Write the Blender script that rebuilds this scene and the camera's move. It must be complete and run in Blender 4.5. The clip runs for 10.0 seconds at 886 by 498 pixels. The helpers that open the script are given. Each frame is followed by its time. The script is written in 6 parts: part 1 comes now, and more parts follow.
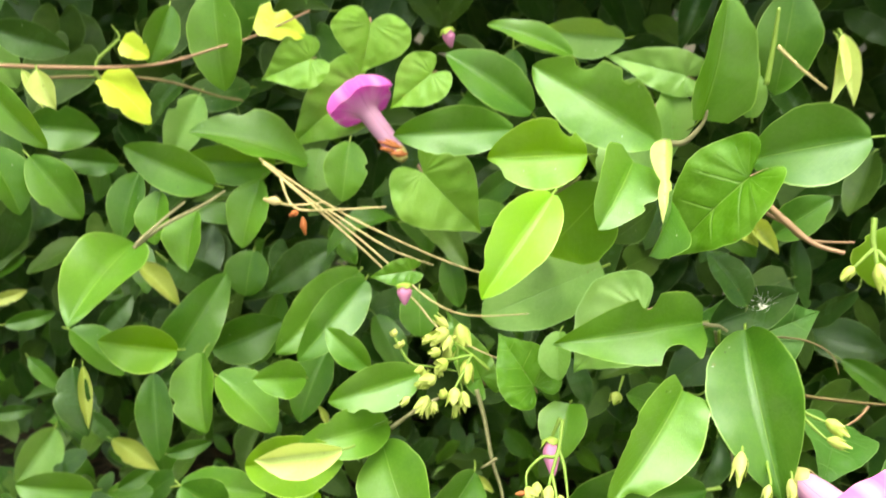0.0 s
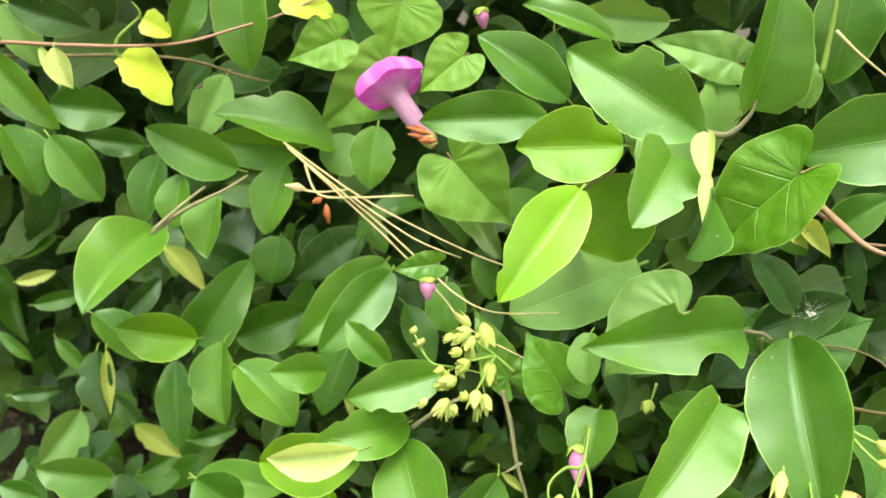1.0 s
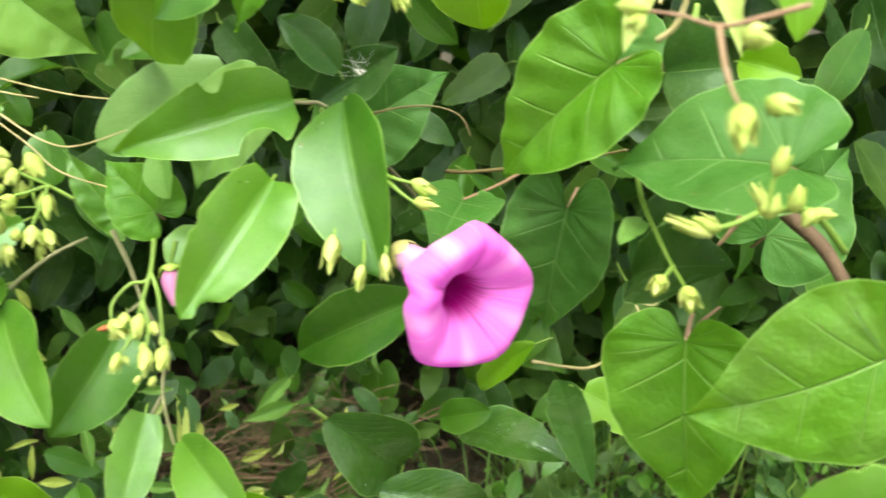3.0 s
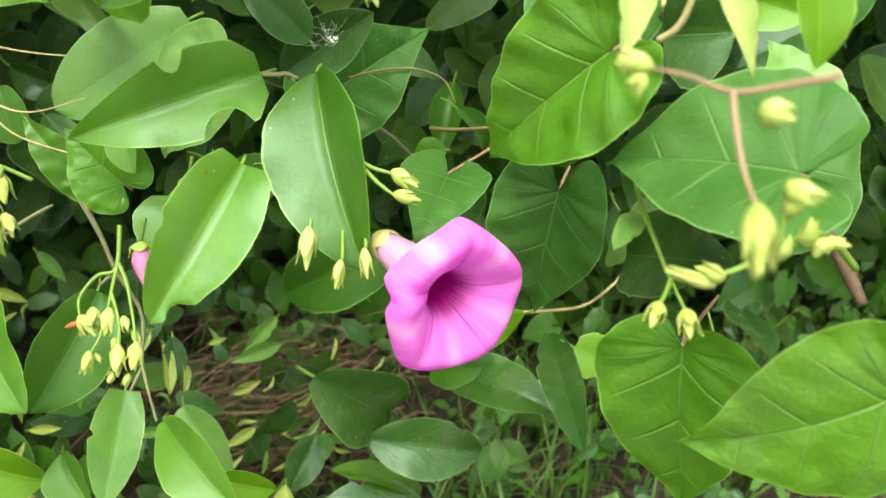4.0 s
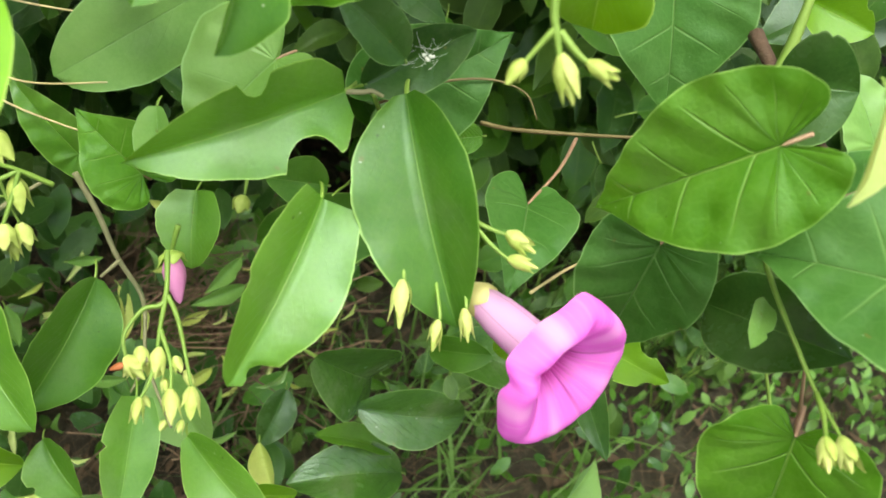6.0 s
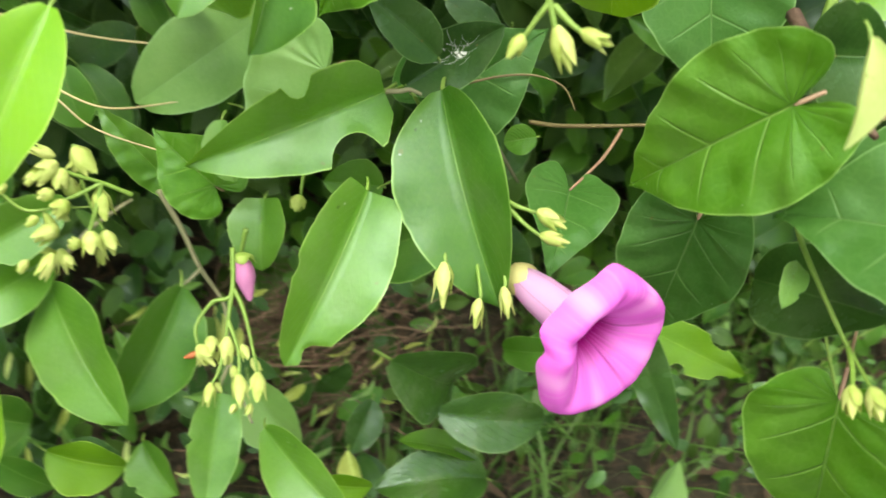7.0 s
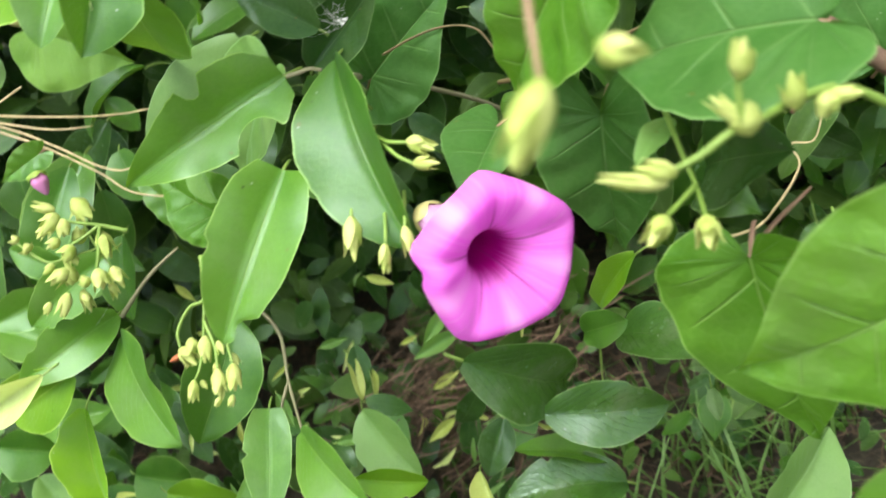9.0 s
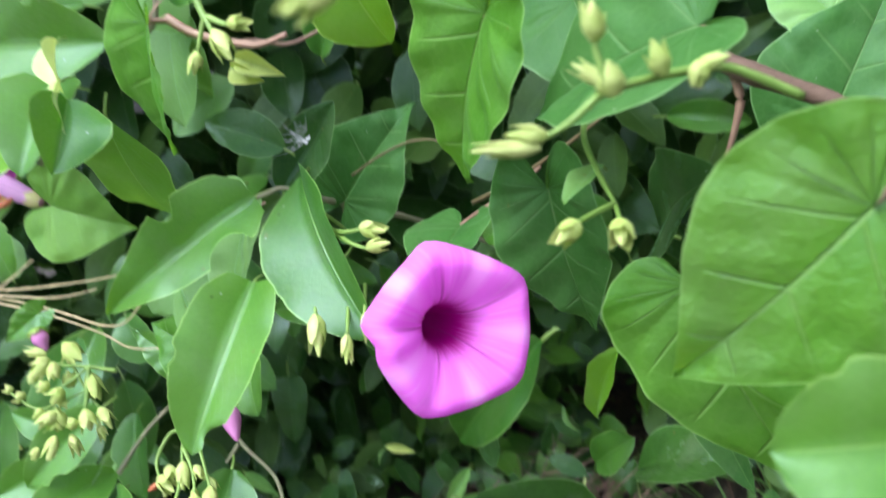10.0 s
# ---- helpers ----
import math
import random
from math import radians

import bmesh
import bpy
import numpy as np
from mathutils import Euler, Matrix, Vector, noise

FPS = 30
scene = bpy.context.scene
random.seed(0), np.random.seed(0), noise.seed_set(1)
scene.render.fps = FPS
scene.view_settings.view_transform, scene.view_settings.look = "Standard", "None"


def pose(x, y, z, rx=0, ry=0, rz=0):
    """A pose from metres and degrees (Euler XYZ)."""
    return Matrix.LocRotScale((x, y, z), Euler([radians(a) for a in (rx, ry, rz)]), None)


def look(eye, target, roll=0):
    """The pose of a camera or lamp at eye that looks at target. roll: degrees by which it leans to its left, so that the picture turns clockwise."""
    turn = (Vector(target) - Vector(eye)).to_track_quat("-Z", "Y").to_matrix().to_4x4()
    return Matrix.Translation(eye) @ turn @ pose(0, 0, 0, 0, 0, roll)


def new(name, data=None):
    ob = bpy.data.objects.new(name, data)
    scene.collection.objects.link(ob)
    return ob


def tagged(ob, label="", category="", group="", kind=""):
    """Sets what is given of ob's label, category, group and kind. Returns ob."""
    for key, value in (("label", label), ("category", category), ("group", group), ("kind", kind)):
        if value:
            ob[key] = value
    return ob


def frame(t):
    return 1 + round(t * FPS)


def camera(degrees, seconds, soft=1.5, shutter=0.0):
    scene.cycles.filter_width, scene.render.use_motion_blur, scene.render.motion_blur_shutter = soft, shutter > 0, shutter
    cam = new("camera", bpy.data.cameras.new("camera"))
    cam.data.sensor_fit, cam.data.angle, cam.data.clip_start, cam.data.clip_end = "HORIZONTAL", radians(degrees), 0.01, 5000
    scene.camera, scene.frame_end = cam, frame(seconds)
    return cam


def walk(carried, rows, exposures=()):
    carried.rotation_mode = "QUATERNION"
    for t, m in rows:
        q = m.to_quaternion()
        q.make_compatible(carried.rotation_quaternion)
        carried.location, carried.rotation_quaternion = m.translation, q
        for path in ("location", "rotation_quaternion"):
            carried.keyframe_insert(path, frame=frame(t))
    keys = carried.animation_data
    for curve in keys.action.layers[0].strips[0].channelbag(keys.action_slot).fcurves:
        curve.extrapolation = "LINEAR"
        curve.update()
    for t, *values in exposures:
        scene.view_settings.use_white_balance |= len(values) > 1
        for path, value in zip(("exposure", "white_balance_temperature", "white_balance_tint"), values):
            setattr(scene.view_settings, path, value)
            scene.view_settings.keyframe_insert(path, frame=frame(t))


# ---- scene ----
cam = camera(52.44, 10.0, shutter=0.6)
PATH = [
    (0, (0.0465, 0.0370, 0.6539), (0.0910, 1.9597, 0.1048), 10.66),
    (0.5, (0.0555, 0.0603, 0.6485), (0.0530, 1.9613, 0.0271), 11.45),
    (1, (0.0576, 0.0648, 0.6541), (0.0052, 1.9704, 0.0492), 11.12),
    (1.2, (0.0736, 0.0673, 0.6389), (0.0040, 1.9750, 0.0424), 10.29),
    (1.3, (0.0822, 0.0671, 0.6310), (0.0164, 1.9667, 0.0089), 9.32),
    (1.5, (0.0959, 0.0683, 0.6074), (0.0660, 1.9542, -0.0577), 8.35),
    (1.7, (0.1123, 0.0635, 0.5963), (0.1102, 1.9375, -0.1024), 6.40),
    (2, (0.1361, 0.0567, 0.5979), (0.2237, 1.9112, -0.1458), 5.07),
    (2.5, (0.1867, 0.0660, 0.6025), (0.3674, 1.9113, -0.1472), 3.27),
    (3, (0.2042, 0.0764, 0.6149), (0.4804, 1.8954, -0.1691), 3.30),
    (3.2, (0.2176, 0.0843, 0.6119), (0.4792, 1.8956, -0.1948), 3.05),
    (4.3, (0.2010, 0.1262, 0.6597), (0.5130, 1.7671, -0.4404), 2.15),
    (4.5, (0.1900, 0.1325, 0.6637), (0.5469, 1.7506, -0.4563), 2.91),
    (5, (0.1722, 0.1563, 0.6826), (0.5604, 1.6954, -0.5342), 4.74),
    (5.2, (0.1569, 0.1660, 0.6845), (0.5998, 1.6794, -0.5458), 6.96),
    (6.3, (0.1302, 0.2069, 0.6856), (0.7328, 1.6065, -0.6097), 14.55),
    (6.5, (0.1297, 0.2026, 0.6863), (0.7084, 1.6111, -0.6103), 13.77),
    (7, (0.1523, 0.1697, 0.6842), (0.5019, 1.6936, -0.5631), 4.82),
    (7.5, (0.1920, 0.1418, 0.6742), (0.2467, 1.7634, -0.4952), -5.51),
    (8, (0.2235, 0.1301, 0.6558), (0.1141, 1.7789, -0.4711), -11.75),
    (8.5, (0.2552, 0.1282, 0.6396), (0.0565, 1.7905, -0.4546), -15.70),
    (9, (0.2901, 0.1271, 0.6214), (-0.0051, 1.8324, -0.3811), -20.09),
    (9.5, (0.3064, 0.1232, 0.5931), (0.0089, 1.9267, -0.2185), -22.61),
    (9.8, (0.3059, 0.1166, 0.5767), (0.0480, 1.9877, -0.0809), -23.50),
    (10, (0.3084, 0.1049, 0.5644), (0.0465, 2.0175, 0.0416), -23.73),
]
walk(cam, [(t, look(eye, target, roll)) for t, eye, target, roll in PATH], [
    (0.0, 1.63, 8500, -6), (1.0, 1.55, 7900, -3), (2.0, 1.66, 7750, -6), (3.0, 1.58, 7650, -7), (4.5, 1.31, 7400, -4), (6.5, 1.19, 7300, -2), (8.5, 1.33, 6950, 4), (9.5, 1.35, 6150, 9), (10.0, 1.33, 5650, 11),
])
cam.data.dof.use_dof, cam.data.dof.focus_distance, cam.data.dof.aperture_fstop = True, 0.41, 16.0

# ---- light: a bright overcast sky
world = bpy.data.worlds.new("sky")
scene.world = world
world.use_nodes = True
wn = world.node_tree.nodes
sky = wn.new("ShaderNodeTexSky")
sky.sky_type, sky.sun_disc = "NISHITA", False
sky.sun_elevation, sky.sun_rotation = radians(70), radians(205)
sky.air_density, sky.dust_density = 1.0, 6.0
veil = wn.new("ShaderNodeHueSaturation")
veil.inputs["Saturation"].default_value = 0.3
world.node_tree.links.new(sky.outputs[0], veil.inputs["Color"])
world.node_tree.links.new(veil.outputs[0], wn["Background"].inputs[0])
wn["Background"].inputs[1].default_value = 0.15
sun = new("sun", bpy.data.lights.new("sun", "SUN"))
sun.data.energy, sun.data.angle, sun.data.color = 1.5, radians(50), (1.0, 0.97, 0.92)
sun.matrix_world = look((0, 0, 0), (0.10, 0.17, -0.98))


# ---- materials
def material(name):
    m = bpy.data.materials.new(name)
    m.use_nodes = True
    return m, m.node_tree.nodes, m.node_tree.links, m.node_tree.nodes["Principled BSDF"]


class Net:
    """Short forms for node trees."""

    def __init__(self, m):
        self.n, self.l = m.node_tree.nodes, m.node_tree.links

    def put(self, socket, value):
        if isinstance(value, bpy.types.NodeSocket):
            self.l.new(value, socket)
        else:
            socket.default_value = value

    def math(self, op, a, b=0.0, clamp=False):
        n = self.n.new("ShaderNodeMath")
        n.operation, n.use_clamp = op, clamp
        self.put(n.inputs[0], a), self.put(n.inputs[1], b)
        return n.outputs[0]

    def mix(self, f, a, b, blend="MIX"):
        n = self.n.new("ShaderNodeMix")
        n.data_type, n.blend_type = "RGBA", blend
        self.put(n.inputs[0], f), self.put(n.inputs[6], a), self.put(n.inputs[7], b)
        return n.outputs[2]

    def step(self, v, lo, hi, to_lo=0.0, to_hi=1.0):
        n = self.n.new("ShaderNodeMapRange")
        n.interpolation_type = "SMOOTHSTEP"
        for i, x in enumerate((v, lo, hi, to_lo, to_hi)):
            self.put(n.inputs[i], x)
        return n.outputs[0]

    def noise(self, vec, scale, detail=3.0, rough=0.55):
        n = self.n.new("ShaderNodeTexNoise")
        n.inputs["Scale"].default_value, n.inputs["Detail"].default_value, n.inputs["Roughness"].default_value = scale, detail, rough
        if vec is not None:
            self.l.new(vec, n.inputs["Vector"])
        return n.outputs[0]

    def coord(self, kind):
        return self.n.new("ShaderNodeTexCoord").outputs[kind]

    def bump(self, height, strength, far):
        n = self.n.new("ShaderNodeBump")
        n.inputs["Strength"].default_value, n.inputs["Distance"].default_value = strength, far
        self.l.new(height, n.inputs["Height"])
        return n.outputs[0]


def rgb(r, g, b):
    return (r, g, b, 1.0)


def leaf_material(name, dark, light, vein, vein_gain, rough, glow, laterals, relief=0.65, shine=0.029):
    """A leaf: blade colour between dark and light, a pale midrib, side veins, a thin pale margin, and light through it."""
    m, nodes, links, bsdf = material(name)
    k = Net(m)
    uv, obj = k.coord("UV"), k.coord("Object")
    sep = nodes.new("ShaderNodeSeparateXYZ")
    links.new(uv, sep.inputs[0])
    u, side = sep.outputs[0], k.math("ABSOLUTE", k.math("SUBTRACT", k.math("MULTIPLY", sep.outputs[1], 2.0), 1.0))
    info = nodes.new("ShaderNodeObjectInfo")
    island = nodes.new("ShaderNodeNewGeometry")
    rnd = k.math("FRACT", k.math("ADD", info.outputs["Random"], island.outputs["Random Per Island"]))
    blotch = k.noise(obj, 60, 4)
    fine = k.noise(obj, 600, 3)
    tone = k.math("ADD", k.math("MULTIPLY", rnd, 0.5), k.math("MULTIPLY", k.step(blotch, 0.35, 0.65), 0.5))
    speckle = k.noise(obj, 1500, 2, 0.6)
    tone = k.math("ADD", tone, k.math("MULTIPLY", k.math("SUBTRACT", fine, 0.42), 0.85))
    tone = k.math("ADD", tone, k.math("MULTIPLY", k.math("SUBTRACT", speckle, 0.5), 0.6), True)
    col = k.mix(tone, dark, light)
    # a yellower or duller flush in patches
    flush = k.step(k.noise(obj, 24, 3, 0.6), 0.45, 0.75)
    col = k.mix(k.math("MULTIPLY", flush, 0.35), col, rgb(light[0] * 1.25, light[1] * 1.05, light[2] * 1.4))
    # side veins run out and forward from the midrib
    bend = k.math("MULTIPLY", k.math("POWER", side, 1.25), 0.42)
    row = k.math("MULTIPLY", k.math("SUBTRACT", u, bend), laterals)
    near = k.math("ABSOLUTE", k.math("SUBTRACT", k.math("FRACT", row), 0.5))
    wide = k.math("ADD", 0.032 + 0.03 * vein_gain, k.math("MULTIPLY", side, -0.025))
    lateral = k.math("MULTIPLY", k.step(near, 0.0, wide, 1.0, 0.0), k.step(side, 0.98, 0.55))
    mid = k.step(k.math("MULTIPLY", side, k.math("SUBTRACT", 1.25, k.math("MULTIPLY", u, 0.5))), 0.006, 0.025, 1.0, 0.0)
    margin = k.step(side, *((0.955, 0.985) if vein_gain < 0.5 else (0.972, 0.992)))
    net = nodes.new("ShaderNodeTexVoronoi")
    net.feature = "DISTANCE_TO_EDGE"
    net.inputs["Scale"].default_value = 190
    links.new(obj, net.inputs["Vector"])
    mesh = k.math("MULTIPLY", k.step(net.outputs["Distance"], 0.0, 0.16, 1.0, 0.0), 0.10 + 0.04 * vein_gain)
    lateral = k.math("MAXIMUM", lateral, mesh)
    veins = k.math("MAXIMUM", mid, k.math("MULTIPLY", lateral, vein_gain))
    col = k.mix(k.math("MULTIPLY", veins, 0.62), col, vein)
    col = k.mix(k.math("MULTIPLY", margin, 0.8 if vein_gain < 0.5 else 0.5), col, rgb(*[min(0.8, 1.35 * c + 0.03) for c in vein[:3]]))
    # old insect marks: a few brown flecks
    fleck = k.step(k.noise(obj, 170, 2, 0.5), 0.745, 0.78)
    col = k.mix(k.math("MULTIPLY", fleck, 0.55), col, rgb(0.16, 0.12, 0.03))
    # droppings and dust: pale specks, and a dull film in patches
    col = k.mix(k.math("MULTIPLY", k.step(k.noise(obj, 330, 1, 0.5), 0.79, 0.83), 0.6), col, rgb(0.55, 0.60, 0.45))
    film = k.step(k.noise(obj, 38, 5, 0.65), 0.48, 0.72)
    col = k.mix(k.math("MULTIPLY", film, 5.0 * shine), col, rgb(0.22, 0.26, 0.16))
    dot = k.step(k.noise(obj, 260, 1, 0.5), 0.80, 0.82)
    col = k.mix(k.math("MULTIPLY", dot, 0.75), col, rgb(0.03, 0.025, 0.01))
    links.new(col, bsdf.inputs["Base Color"])
    k.put(bsdf.inputs["Roughness"], k.math("ADD", k.math("MULTIPLY", blotch, 0.16), rough - 0.09))
    bsdf.inputs["Specular IOR Level"].default_value = 0.0
    cells = nodes.new("ShaderNodeTexVoronoi")
    cells.inputs["Scale"].default_value = 420
    links.new(obj, cells.inputs["Vector"])
    height = k.math("ADD", k.math("MULTIPLY", cells.outputs["Distance"], 0.08), k.math("MULTIPLY", blotch, 0.5))
    height = k.math("SUBTRACT", height, k.math("MULTIPLY", veins, 0.35))
    height = k.math("ADD", height, k.math("MULTIPLY", fine, 0.14))
    # the blade swells between its side veins
    swell = k.math("MULTIPLY", k.step(near, 0.0, 0.38), k.step(side, 1.0, 0.75))
    height = k.math("ADD", height, k.math("MULTIPLY", swell, 0.30 * relief * max(0.0, vein_gain - 0.25)))
    links.new(k.bump(height, relief, 0.0012), bsdf.inputs["Normal"])
    through_light = nodes.new("ShaderNodeBsdfTranslucent")
    links.new(k.mix(0.55, col, rgb(*[min(1, c * g) for c, g in zip(light[:3], (2.8, 2.3, 0.6))])), through_light.inputs[0])
    blend = nodes.new("ShaderNodeMixShader")
    blend.inputs[0].default_value = glow
    links.new(bsdf.outputs[0], blend.inputs[1]), links.new(through_light.outputs[0], blend.inputs[2])
    # a waxy skin over both
    wax, skin, edge = nodes.new("ShaderNodeBsdfGlossy"), nodes.new("ShaderNodeMixShader"), nodes.new("ShaderNodeLayerWeight")
    # blue-green tint puts the sky's colour into the sheen; wax itself is clear
    wax.inputs["Color"].default_value = rgb(0.78, 0.96, 1.0)
    k.put(wax.inputs["Roughness"], k.math("ADD", k.math("MULTIPLY", blotch, 0.18), rough - 0.12))
    for n in (wax, edge):
        links.new(bsdf.inputs["Normal"].links[0].from_socket, n.inputs["Normal"])
    links.new(k.math("ADD", shine, k.math("MULTIPLY", k.math("POWER", edge.outputs["Facing"], 4.0), 7 * shine)), skin.inputs[0])
    links.new(blend.outputs[0], skin.inputs[1]), links.new(wax.outputs[0], skin.inputs[2])
    links.new(skin.outputs[0], nodes["Material Output"].inputs[0])
    return m


DEEP = leaf_material("deep_green_leaf", rgb(0.036, 0.125, 0.012), rgb(0.078, 0.205, 0.022), rgb(0.2, 0.36, 0.07), 0.2, 0.38, 0.34, 12)
MID = leaf_material("green_leaf", rgb(0.062, 0.185, 0.016), rgb(0.115, 0.275, 0.030), rgb(0.25, 0.42, 0.08), 0.2, 0.38, 0.38, 12, shine=0.034)
BRIGHT = leaf_material("yellow_green_leaf", rgb(0.105, 0.265, 0.010), rgb(0.155, 0.335, 0.016), rgb(0.34, 0.52, 0.09), 0.20, 0.42, 0.34, 11, shine=0.026)
LIME = leaf_material("lime_green_leaf", rgb(0.135, 0.345, 0.010), rgb(0.185, 0.41, 0.014), rgb(0.38, 0.58, 0.10), 0.20, 0.42, 0.36, 11, shine=0.03)
YELLOW = leaf_material("yellowing_leaf", rgb(0.33, 0.43, 0.08), rgb(0.50, 0.58, 0.18), rgb(0.62, 0.68, 0.26), 0.2, 0.45, 0.32, 9)
YOUNG = leaf_material("pale_young_leaf", rgb(0.480, 0.610, 0.200), rgb(0.600, 0.710, 0.300), rgb(0.55, 0.60, 0.28), 0.2, 0.5, 0.3, 9)
LEMON = leaf_material("lemon_yellow_leaf", rgb(0.40, 0.56, 0.030), rgb(0.55, 0.68, 0.08), rgb(0.66, 0.74, 0.2), 0.2, 0.5, 0.35, 8)
# leaf green darkened to carry the shade inside and under the hedge
INNER = leaf_material("shade_tone_leaf", rgb(0.030, 0.074, 0.012), rgb(0.062, 0.125, 0.02), rgb(0.11, 0.20, 0.05), 0.2, 0.45, 0.12, 11, shine=0.018)
# own dark green of single leaves; doubles as shade colour inside the hedge
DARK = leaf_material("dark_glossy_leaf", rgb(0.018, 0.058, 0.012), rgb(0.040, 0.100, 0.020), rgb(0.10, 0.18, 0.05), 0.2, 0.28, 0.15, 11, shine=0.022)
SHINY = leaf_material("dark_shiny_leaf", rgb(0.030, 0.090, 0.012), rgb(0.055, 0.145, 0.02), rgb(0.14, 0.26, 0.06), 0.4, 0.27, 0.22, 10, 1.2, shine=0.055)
DULL = leaf_material("dull_green_leaf", rgb(0.118, 0.262, 0.058), rgb(0.195, 0.37, 0.097), rgb(0.20, 0.36, 0.12), 0.35, 0.45, 0.32, 9)
VINE_LEAF = leaf_material("vine_leaf_green", rgb(0.06, 0.19, 0.012), rgb(0.10, 0.265, 0.02), rgb(0.30, 0.50, 0.12), 0.75, 0.42, 0.36, 9, 1.2, shine=0.02)
VINE_LIGHT = leaf_material("vine_leaf_light", rgb(0.075, 0.22, 0.014), rgb(0.125, 0.305, 0.026), rgb(0.30, 0.50, 0.13), 0.6, 0.4, 0.36, 9, 1.7, shine=0.04)
VINE_PALE = leaf_material("vine_leaf_pale", rgb(0.13, 0.30, 0.035), rgb(0.20, 0.40, 0.065), rgb(0.30, 0.50, 0.13), 0.5, 0.45, 0.36, 9, 1.0, shine=0.02)
# the same vine leaf, with shade from leaves above put into its colour
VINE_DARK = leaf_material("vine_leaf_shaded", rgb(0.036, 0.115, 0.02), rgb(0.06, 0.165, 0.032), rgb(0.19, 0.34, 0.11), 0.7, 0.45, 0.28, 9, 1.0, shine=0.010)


def plain_material(name, a, b, rough=0.6, scale=200.0, relief=0.3, glow=0.0, metal=0.0):
    m, nodes, links, bsdf = material(name)
    k = Net(m)
    obj = k.coord("Object")
    info = nodes.new("ShaderNodeObjectInfo")
    f = k.math("ADD", k.math("MULTIPLY", k.noise(obj, scale, 4), 0.8), k.math("MULTIPLY", k.math("SUBTRACT", info.outputs["Random"], 0.3), 0.4), True)
    col = k.mix(f, a, b)
    links.new(col, bsdf.inputs["Base Color"])
    bsdf.inputs["Roughness"].default_value = rough
    links.new(k.bump(k.noise(obj, scale * 3, 3), relief, 0.0008), bsdf.inputs["Normal"])
    if glow:
        t = nodes.new("ShaderNodeBsdfTranslucent")
        links.new(col, t.inputs[0])
        blend = nodes.new("ShaderNodeMixShader")
        blend.inputs[0].default_value = glow
        links.new(bsdf.outputs[0], blend.inputs[1]), links.new(t.outputs[0], blend.inputs[2])
        links.new(blend.outputs[0], nodes["Material Output"].inputs[0])
    return m


GREEN_STEM = plain_material("green_stem", rgb(0.12, 0.22, 0.03), rgb(0.22, 0.34, 0.07), 0.5)
RED_STEM = plain_material("reddish_stem", rgb(0.24, 0.13, 0.09), rgb(0.36, 0.24, 0.16), 0.5)
BROWN_STEM = plain_material("brown_stem", rgb(0.09, 0.07, 0.028), rgb(0.18, 0.14, 0.06), 0.6)
BARK = plain_material("dark_bark", rgb(0.045, 0.026, 0.018), rgb(0.15, 0.09, 0.06), 0.8, 300, 0.8)
GREY_TWIG = plain_material("grey_green_twig", rgb(0.15, 0.15, 0.08), rgb(0.28, 0.27, 0.16), 0.7)
STRAW = plain_material("dry_straw", rgb(0.42, 0.34, 0.17), rgb(0.60, 0.52, 0.30), 0.55)
DRY_STRAW = plain_material("reddish_tan_straw", rgb(0.115, 0.065, 0.040), rgb(0.288, 0.194, 0.130), 0.7)
BUD = plain_material("yellow_green_bud", rgb(0.32, 0.46, 0.06), rgb(0.72, 0.75, 0.32), 0.55, 260, 0.6, 0.3)
GREEN_SEPAL = plain_material("green_sepal", rgb(0.24, 0.40, 0.05), rgb(0.42, 0.56, 0.14), 0.5, 180, 0.3, 0.2)
PINKBUD = plain_material("pink_bud", rgb(0.50, 0.15, 0.40), rgb(0.72, 0.32, 0.60), 0.5, 180, 0.3, 0.2)
RUST = plain_material("rust_brown_husk", rgb(0.26, 0.07, 0.02), rgb(0.42, 0.14, 0.05), 0.6)
WEB = plain_material("white_silk", rgb(0.7, 0.72, 0.7), rgb(0.85, 0.87, 0.85), 0.6)
LITTER = plain_material("dry_leaf_litter", rgb(0.024, 0.016, 0.010), rgb(0.18, 0.115, 0.07), 0.85, 40, 0.5)
GRASS = plain_material("grass_blade", rgb(0.06, 0.15, 0.025), rgb(0.14, 0.26, 0.06), 0.5, 60, 0.2, 0.3)


def soil_material():
    m, nodes, links, bsdf = material("soil")
    k = Net(m)
    obj = k.coord("Object")
    big, fine = k.noise(obj, 9, 5), k.noise(obj, 90, 5, 0.7)
    col = k.mix(k.step(big, 0.35, 0.65), rgb(0.016, 0.014, 0.009), rgb(0.045, 0.038, 0.024))
    col = k.mix(k.step(fine, 0.5, 0.75), col, rgb(0.11, 0.095, 0.06))
    links.new(col, bsdf.inputs["Base Color"])
    bsdf.inputs["Roughness"].default_value = 0.95
    links.new(k.bump(fine, 0.9, 0.01), bsdf.inputs["Normal"])
    return m


